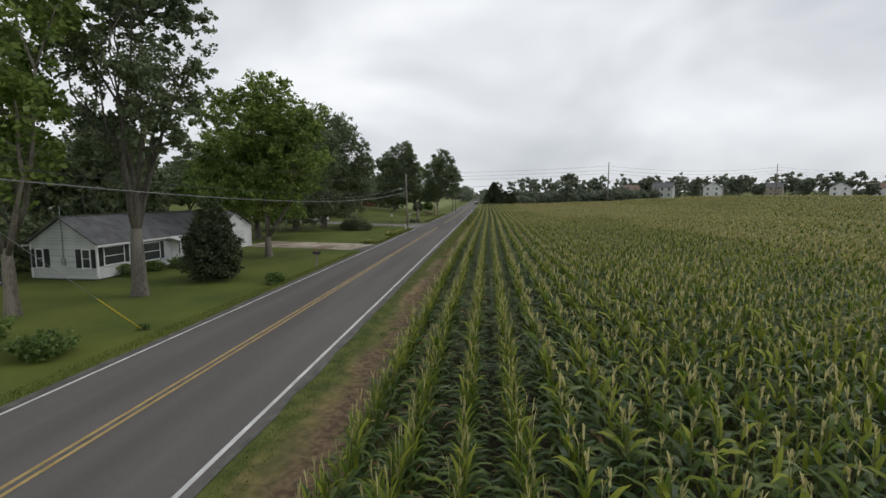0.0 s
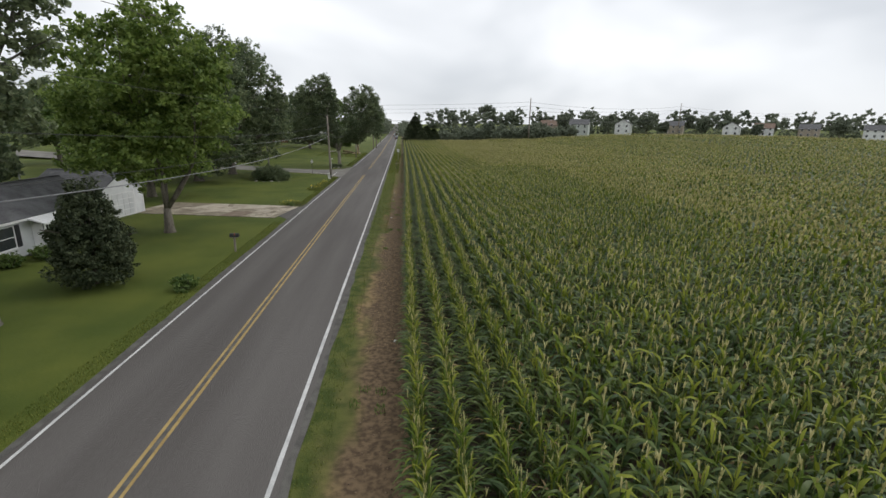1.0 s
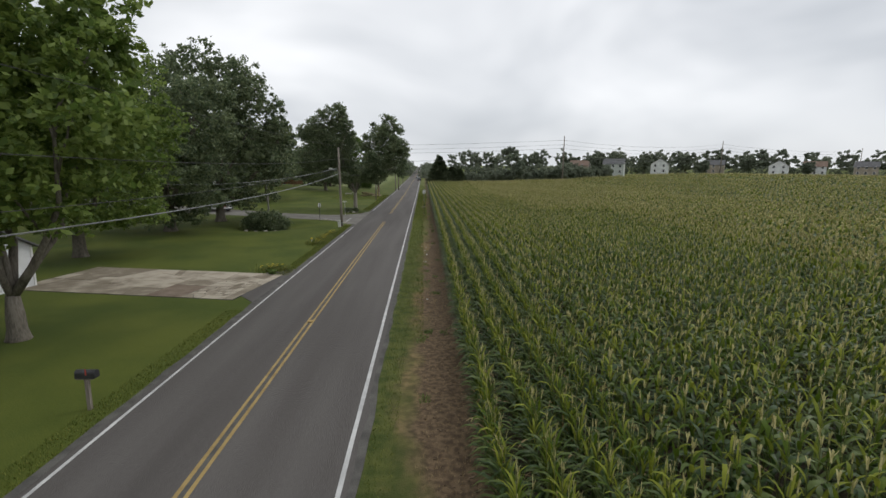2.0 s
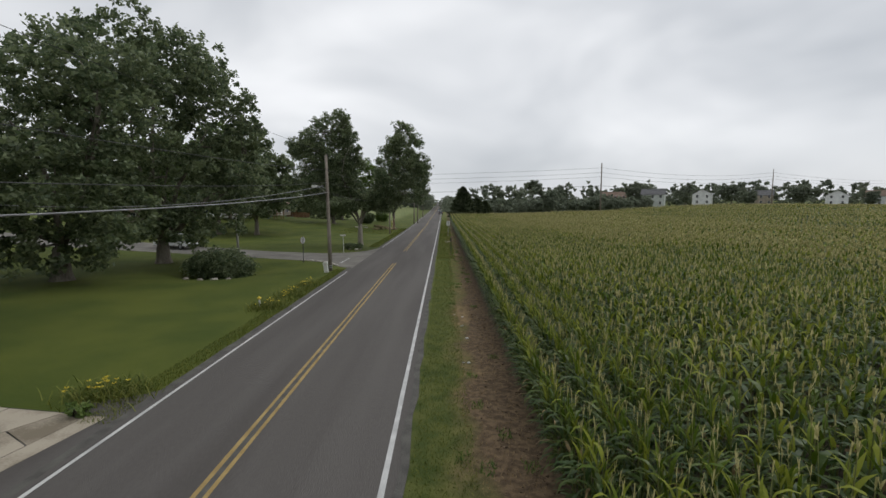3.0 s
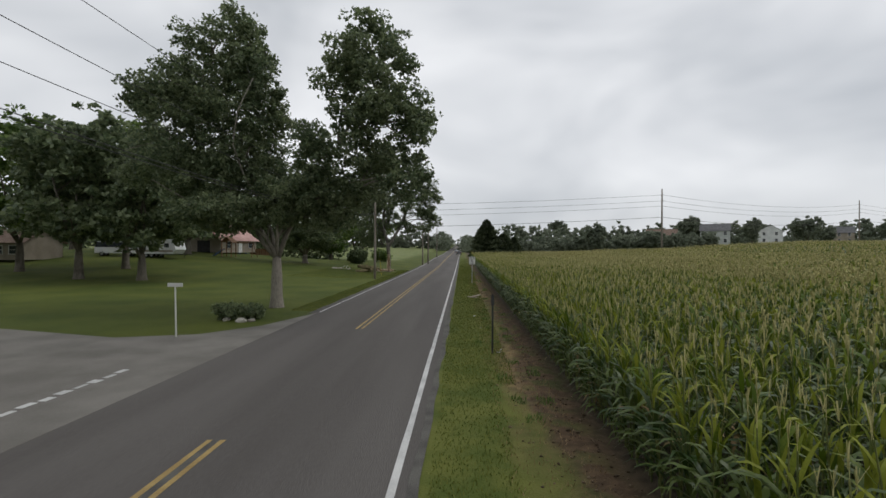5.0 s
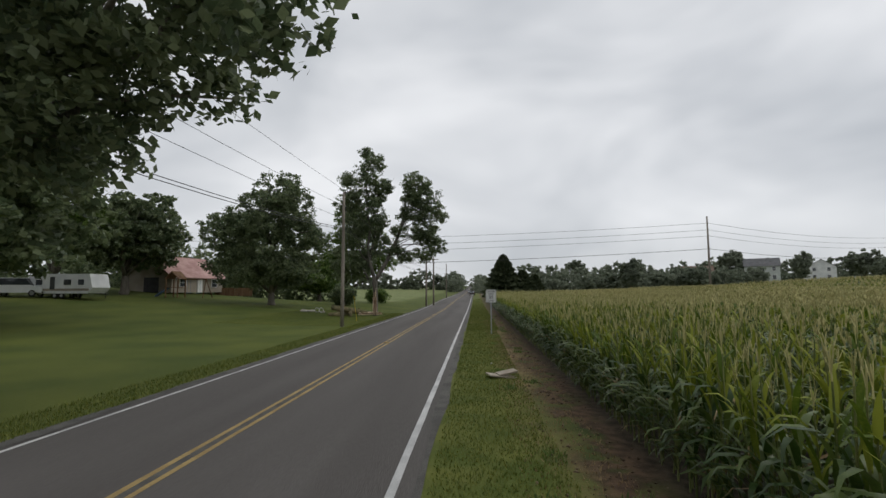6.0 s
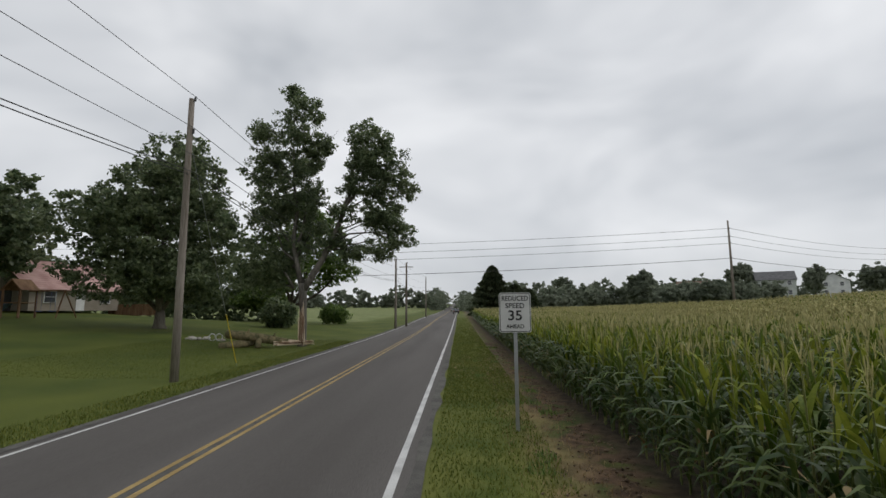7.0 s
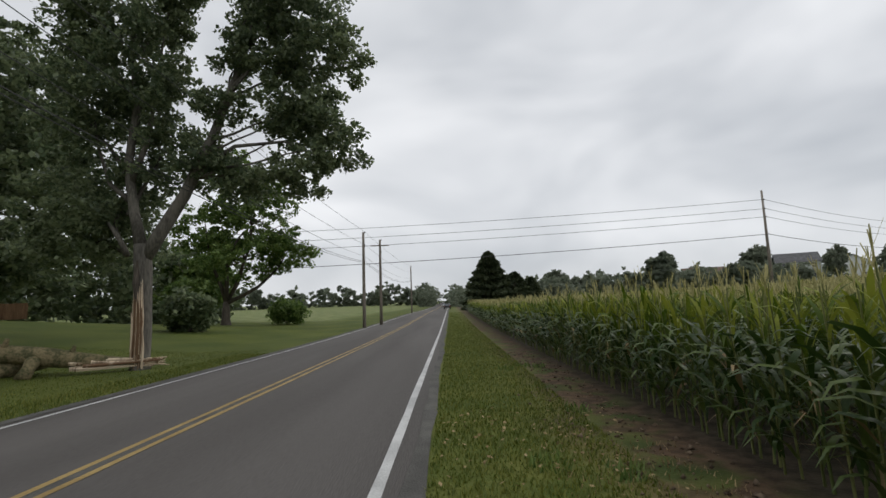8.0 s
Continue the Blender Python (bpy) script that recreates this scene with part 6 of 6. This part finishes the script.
shrub(-6.0, 19.0, "dark small bush beside the great tree", 1.4, 0.8, 38, 1200, 0.08, M_LEAF_DARK)
shrub(-13.7, 101.2, "rounded green bush at the edge of the lawn", 4.2, 3.0, 39, 3500, 0.18, M_LEAF)
shrub(-15.2, 84.0, "dark rounded bush behind the broken tree", 3.6, 2.9, 40, 4500, 0.2, M_LEAF_DARK)
shrub(-26.5, -56.5, "rounded green hedge bush behind the house", 3.0, 1.9, 41, 2500, 0.14, M_LEAF)
shrub(-25.0, -48.5, "tall dark bush behind the house", 6.0, 4.0, 46, 4200, 0.2, M_LEAF_DARK)
shrub(-28.5, -43.0, "tall dark bush behind the house", 7.0, 4.6, 47, 4200, 0.22, M_LEAF_DARK)
shrub(-24.5, -52.6, "rounded green bush behind the house", 2.6, 1.7, 48, 1800, 0.12, M_LEAF)
shrub(-29.0, -36.0, "tall dark bush behind the garage", 7.0, 4.4, 49, 4200, 0.22, M_LEAF_DARK)
shrub(-4.9, -27.0, "small bush at the driveway mouth", 0.7, 0.4, 43, 400, 0.07, M_LEAF)


def lily_bed(x, y, w, d, count, seed, flowers, label="clump of arching lily leaves with yellow flowers"):
    """Arching strap leaves in tufts, with small yellow flower heads."""
    r = random.Random(seed)
    base = thing("flower_bed", x, y, gz(x, y), label, "flowers")
    m, fl = Mesh(), Mesh()
    for i in range(count):
        px, py, a = r.gauss(0, w * 0.33), r.gauss(0, d * 0.33), r.uniform(0, 6.28)
        ln, hh = r.uniform(0.25, 0.5), r.uniform(0.28, 0.5)
        ca, sa, wd = math.cos(a), math.sin(a), 0.018
        vs = []
        for t in (0, 0.35, 0.7, 1.0):
            q = wd * (1 - 0.85 * t)
            dd, zz = ln * t, hh * (1.9 * t - 1.25 * t * t)
            vs += [(px + ca * dd - sa * q, py + sa * dd + ca * q, zz - 0.02), (px + ca * dd + sa * q, py + sa * dd - ca * q, zz - 0.02)]
        m.add(vs, [(0, 1, 3, 2), (2, 3, 5, 4), (4, 5, 7, 6)])
    for i in range(flowers):
        px, py, z = r.gauss(0, w * 0.3), r.gauss(0, d * 0.3), r.uniform(0.26, 0.42)
        for k in range(5):
            a = 1.2566 * k + r.random()
            fl.add([(px, py, z), (px + 0.06 * math.cos(a - 0.35), py + 0.06 * math.sin(a - 0.35), z + 0.035), (px + 0.085 * math.cos(a), py + 0.085 * math.sin(a), z + 0.045),
                    (px + 0.06 * math.cos(a + 0.35), py + 0.06 * math.sin(a + 0.35), z + 0.035)], [(0, 1, 2, 3)])
    tagged(part("leaves", m, M_GRASS, base), kind="stuff")
    if flowers:
        tagged(part("blooms", fl, M_FLOWER, base, "yellow flower heads"), kind="stuff")
    return base


lily_bed(-5.1, -25.6, 1.6, 1.3, 520, 51, 14)
lily_bed(-4.8, -13.9, 1.3, 1.8, 480, 52, 12)
lily_bed(-4.8, -10.6, 1.0, 3.4, 620, 53, 16)
lily_bed(-4.75, -7.2, 0.9, 2.6, 360, 54, 14)
sig = thing("garden_ornament", -5.3, -14.0, gz(-5.3, -14), "small white garden post with a rounded top", "ornament")
p = Mesh()
p.tube([(0, 0, 0), (0, 0, 0.45)], [0.06, 0.045], 8)
part("post", p, M_LITTER, sig)
p = Mesh()
p.tube([(0, 0, 0.42), (0, 0, 0.50), (0, 0, 0.60)], [0.05, 0.12, 0.02], 10)
part("cap", p, M_YELLOW, sig)

# ---- raised markers on the centre line ----
for y in (-37.2, 0.4, 38.0):
    m = Mesh()
    m.box((-0.13, y - 0.14, gz(0, y) + 0.02), (0.13, y + 0.14, gz(0, y) + 0.05), bevel=0.012)
    solo("road_reflector", m, M_YELLOW_LINE, "yellow raised reflector on the centre line", "road reflector", "reflectors", kind="")

# ---- litter in the dirt strip ----
rr = random.Random(12)
card = Mesh()
card.box((-0.42, -0.26, 0.02), (0.42, 0.26, 0.06), turn=Matrix.Rotation(radians(8), 4, "Y"), bevel=0.012)
card.box((-0.1, -0.2, 0.08), (0.46, 0.24, 0.13), turn=Matrix.Rotation(radians(-10), 4, "Y"), bevel=0.012)
solo("cardboard", card, M_CARDBOARD, "flattened pale cardboard lying in the verge", "litter", m=pose(5.15, 28.6, gz(5.15, 28.6), 0, 0, 15))
for i in range(14):
    x, y = rr.uniform(4.9, 6.2), rr.uniform(-66, 52)
    m = Mesh()
    w = rr.uniform(0.03, 0.07)
    m.box((-w, -w * 0.6, 0.0), (w, w * 0.6, w * 0.5), turn=Matrix.Rotation(rr.uniform(-0.4, 0.4), 4, "X"), bevel=w * 0.15)
    solo("litter", m, M_LITTER, "small crumpled white litter on the dirt strip", "litter", "litter along the corn", m=pose(x, y, gz(x, y) + 0.015, 0, 0, rr.uniform(0, 360)))

# ---- grass blades along the edges ----
def blades(name, boxes, label, material, low, high, wide=0.012, seed=1):
    rng = np.random.default_rng(seed)
    P = []
    for x0, x1, y0, y1, k in boxes:
        P.append(np.stack([rng.uniform(x0, x1, k), rng.uniform(y0, y1, k)], -1))
    P = np.concatenate(P)
    n = len(P)
    h = rng.uniform(low, high, n)
    a = rng.uniform(0, 2 * np.pi, n)
    lean = rng.uniform(0.2, 0.9, n) * h
    z = land(P[:, 0], P[:, 1]) - 0.01
    dx, dy = np.cos(a), np.sin(a)
    w = wide * rng.uniform(0.6, 1.4, n)
    b = rng.uniform(0, 2 * np.pi, n)
    v0 = np.stack([P[:, 0] - dy * w, P[:, 1] + dx * w, z], -1)
    v1 = np.stack([P[:, 0] + dy * w, P[:, 1] - dx * w, z], -1)
    v2 = np.stack([P[:, 0] + dx * lean, P[:, 1] + dy * lean, z + h], -1)
    v = np.stack([v0, v1, v2], 1).reshape(-1, 3)
    return solo(name, quick_mesh(name, v, np.arange(n * 3).reshape(-1, 3), material), None, label, "grass", kind="stuff")


FADE = [(3.8, 5.9, 45 + 6 * i, 51 + 6 * i, int(15000 * 0.80 ** i)) for i in range(14)]
blades("verge_grass", FADE + [(3.8, 5.7, 8, 45, 40000), (3.85, 5.2, -40, 8, 22000), (3.82, 4.5, -85, -40, 7000)],
       "ragged green grass on the roadside verge", M_GRASS, 0.03, 0.08, 0.010, 1)
blades("lawn_edge_grass", [(-4.6, -3.8, -85, -35.2, 14000), (-4.6, -3.8, -27.5, 1.0, 14000), (-5.2, -3.8, 22, 70, 26000)],
       "longer green grass along the lawn edge", M_GRASS, 0.04, 0.12, 0.010, 2)
blades("dry_stubble", [(5.0, 6.5, -60, 55, 22000)], "dry straw and dead weeds beside the corn", M_DRY, 0.02, 0.08, 0.008, 3)
blades("lawn_grass", [(-16, -4.6, 50, 72, 40000)], "mown green lawn grass around the fallen limb", M_GRASS, 0.03, 0.06, 0.012, 4)

# ---- clods and weeds on the dirt strip ----
def clods(n, x0, x1, y0, y1, seed):
    rng = np.random.default_rng(seed)
    x, y = rng.triangular(x0, x1 - 0.3, x1, n), rng.uniform(y0, y1, n)
    s = rng.uniform(0.010, 0.032, n) * rng.uniform(0.5, 1.4, n)
    c = np.stack([x, y, land(x, y) + s * 0.3], -1)[:, None]
    unit = np.array([(1, 0, 0), (0, 1, 0), (-1, 0, 0), (0, -1, 0), (0, 0, 0.7), (0, 0, -0.7)], dtype=float)[None] * rng.uniform(0.6, 1.4, (n, 6, 1)) + rng.normal(0, 0.18, (n, 6, 3))
    f = np.array([(0, 1, 4), (1, 2, 4), (2, 3, 4), (3, 0, 4), (1, 0, 5), (2, 1, 5), (3, 2, 5), (0, 3, 5)])
    v = (c + unit * s[:, None, None]).reshape(-1, 3)
    q = (f[None] + (np.arange(n) * 6)[:, None, None]).reshape(-1, 3)
    return solo("soil_clods", quick_mesh("soil_clods", v, q, M_CLOD), None, "loose brown clods of soil beside the corn", "soil", kind="stuff")


clods(6000, 5.1, 6.9, -70, 66, 14)
rw = np.random.default_rng(15)
blades("weeds", [(a, a + 0.35, b, b + 0.5, 60) for a, b in zip(rw.uniform(4.7, 6.2, 70), rw.uniform(-66, 62, 70))],
       "small green weeds on the dirt strip", M_LEAF, 0.04, 0.14, 0.016, 16)

# ---- dead leaves in the grass ----
def dead_leaves(n, x0, x1, y0, y1, seed):
    rng = np.random.default_rng(seed)
    P = np.stack([rng.uniform(x0, x1, n), rng.uniform(y0, y1, n)], -1)
    a, s = rng.uniform(0, 6.28, n), rng.uniform(0.018, 0.04, n)
    z = land(P[:, 0], P[:, 1]) + rng.uniform(0.02, 0.05, n)
    u = np.stack([np.cos(a) * s, np.sin(a) * s, rng.uniform(-0.4, 0.4, n) * s], -1)
    w = np.stack([-np.sin(a) * s * 0.6, np.cos(a) * s * 0.6, rng.uniform(-0.4, 0.4, n) * s], -1)
    c = np.stack([P[:, 0], P[:, 1], z], -1)
    v = np.stack([c - u, c - w, c + u, c + w], 1).reshape(-1, 3)
    return solo("dead_leaves", quick_mesh("dead_leaves", v, np.arange(n * 4).reshape(-1, 4), M_DRY), None, "scattered pale dead leaves in the verge grass", "leaves", kind="stuff")


dead_leaves(420, 3.9, 6.3, 49, 57, 9)

# ---- the cracked concrete driveway, slab by slab ----
drive = thing("driveway", -9.93, -29.35, gz(-9.93, -29.35), "pale cracked concrete driveway of broken slabs", "driveway", kind="structure", rz=-9)
rr = random.Random(30)
under = Mesh()
under.box((-8.3, -3.2, -0.05), (5.5, 3.2, 0.005))
part("bed", under, M_TYRE, drive, "dark joints and bare earth between slabs")


def split(poly, depth):
    """Break a convex slab along crooked cracks."""
    if depth == 0:
        return [poly]
    k = len(poly)
    lens = [math.dist(poly[i], poly[(i + 1) % k]) for i in range(k)]
    i = max(range(k), key=lambda n: lens[n])
    j = (i + k // 2) % k
    def cut(n):
        t = rr.uniform(0.3, 0.7)
        a, b = poly[n], poly[(n + 1) % k]
        return (a[0] + (b[0] - a[0]) * t, a[1] + (b[1] - a[1]) * t)
    p, q = cut(i), cut(j)
    one, two = [p], [q]
    n = (i + 1) % k
    while n != (j + 1) % k:
        one.append(poly[n])
        n = (n + 1) % k
    one.append(q)
    while n != (i + 1) % k:
        two.append(poly[n])
        n = (n + 1) % k
    two.append(p)
    return split(one, depth - 1 if rr.random() < 0.85 else 0) + split(two, depth - 1 if rr.random() < 0.85 else 0)


# each block: x0, x1, y0, y1, how often it has cracked, material
BLOCKS = [(4.85, 5.40, -3.15, 3.15, 1, M_CONCRETE), (2.40, 4.85, -3.15, -2.45, 2, M_CONCRETE), (2.40, 4.85, -2.45, 0.85, 6, M_CONCRETE),
          (2.40, 4.85, 0.85, 3.15, 2, M_CONCRETE), (0.30, 2.40, -3.15, -0.65, 0, M_PATCH), (0.30, 2.40, -0.65, 3.15, 2, M_CONCRETE),
          (-2.60, 0.30, -3.15, 0.10, 2, M_CONCRETE), (-2.60, 0.30, 0.10, 3.15, 3, M_CONCRETE), (-5.40, -2.60, -3.15, 0.60, 3, M_CONCRETE),
          (-5.40, -2.60, 0.60, 3.15, 1, M_CONCRETE), (-8.20, -5.40, -3.15, -0.40, 1, M_CONCRETE), (-8.20, -5.40, -0.40, 3.15, 2, M_CONCRETE)]
for x0, x1, y0, y1, depth, material in BLOCKS:
    for poly in split([(x0, y0), (x1, y0), (x1, y1), (x0, y1)], depth):
        cx, cy = sum(p[0] for p in poly) / len(poly), sum(p[1] for p in poly) / len(poly)
        pts = []
        for u, v in poly:
            L = max(0.05, math.hypot(u - cx, v - cy))
            pts.append((u + (cx - u) / L * 0.028, v + (cy - v) / L * 0.028))
        s = Mesh()
        s.prism(pts, "z", -0.03, rr.uniform(0.018, 0.032))
        part("slab", s, material, drive)
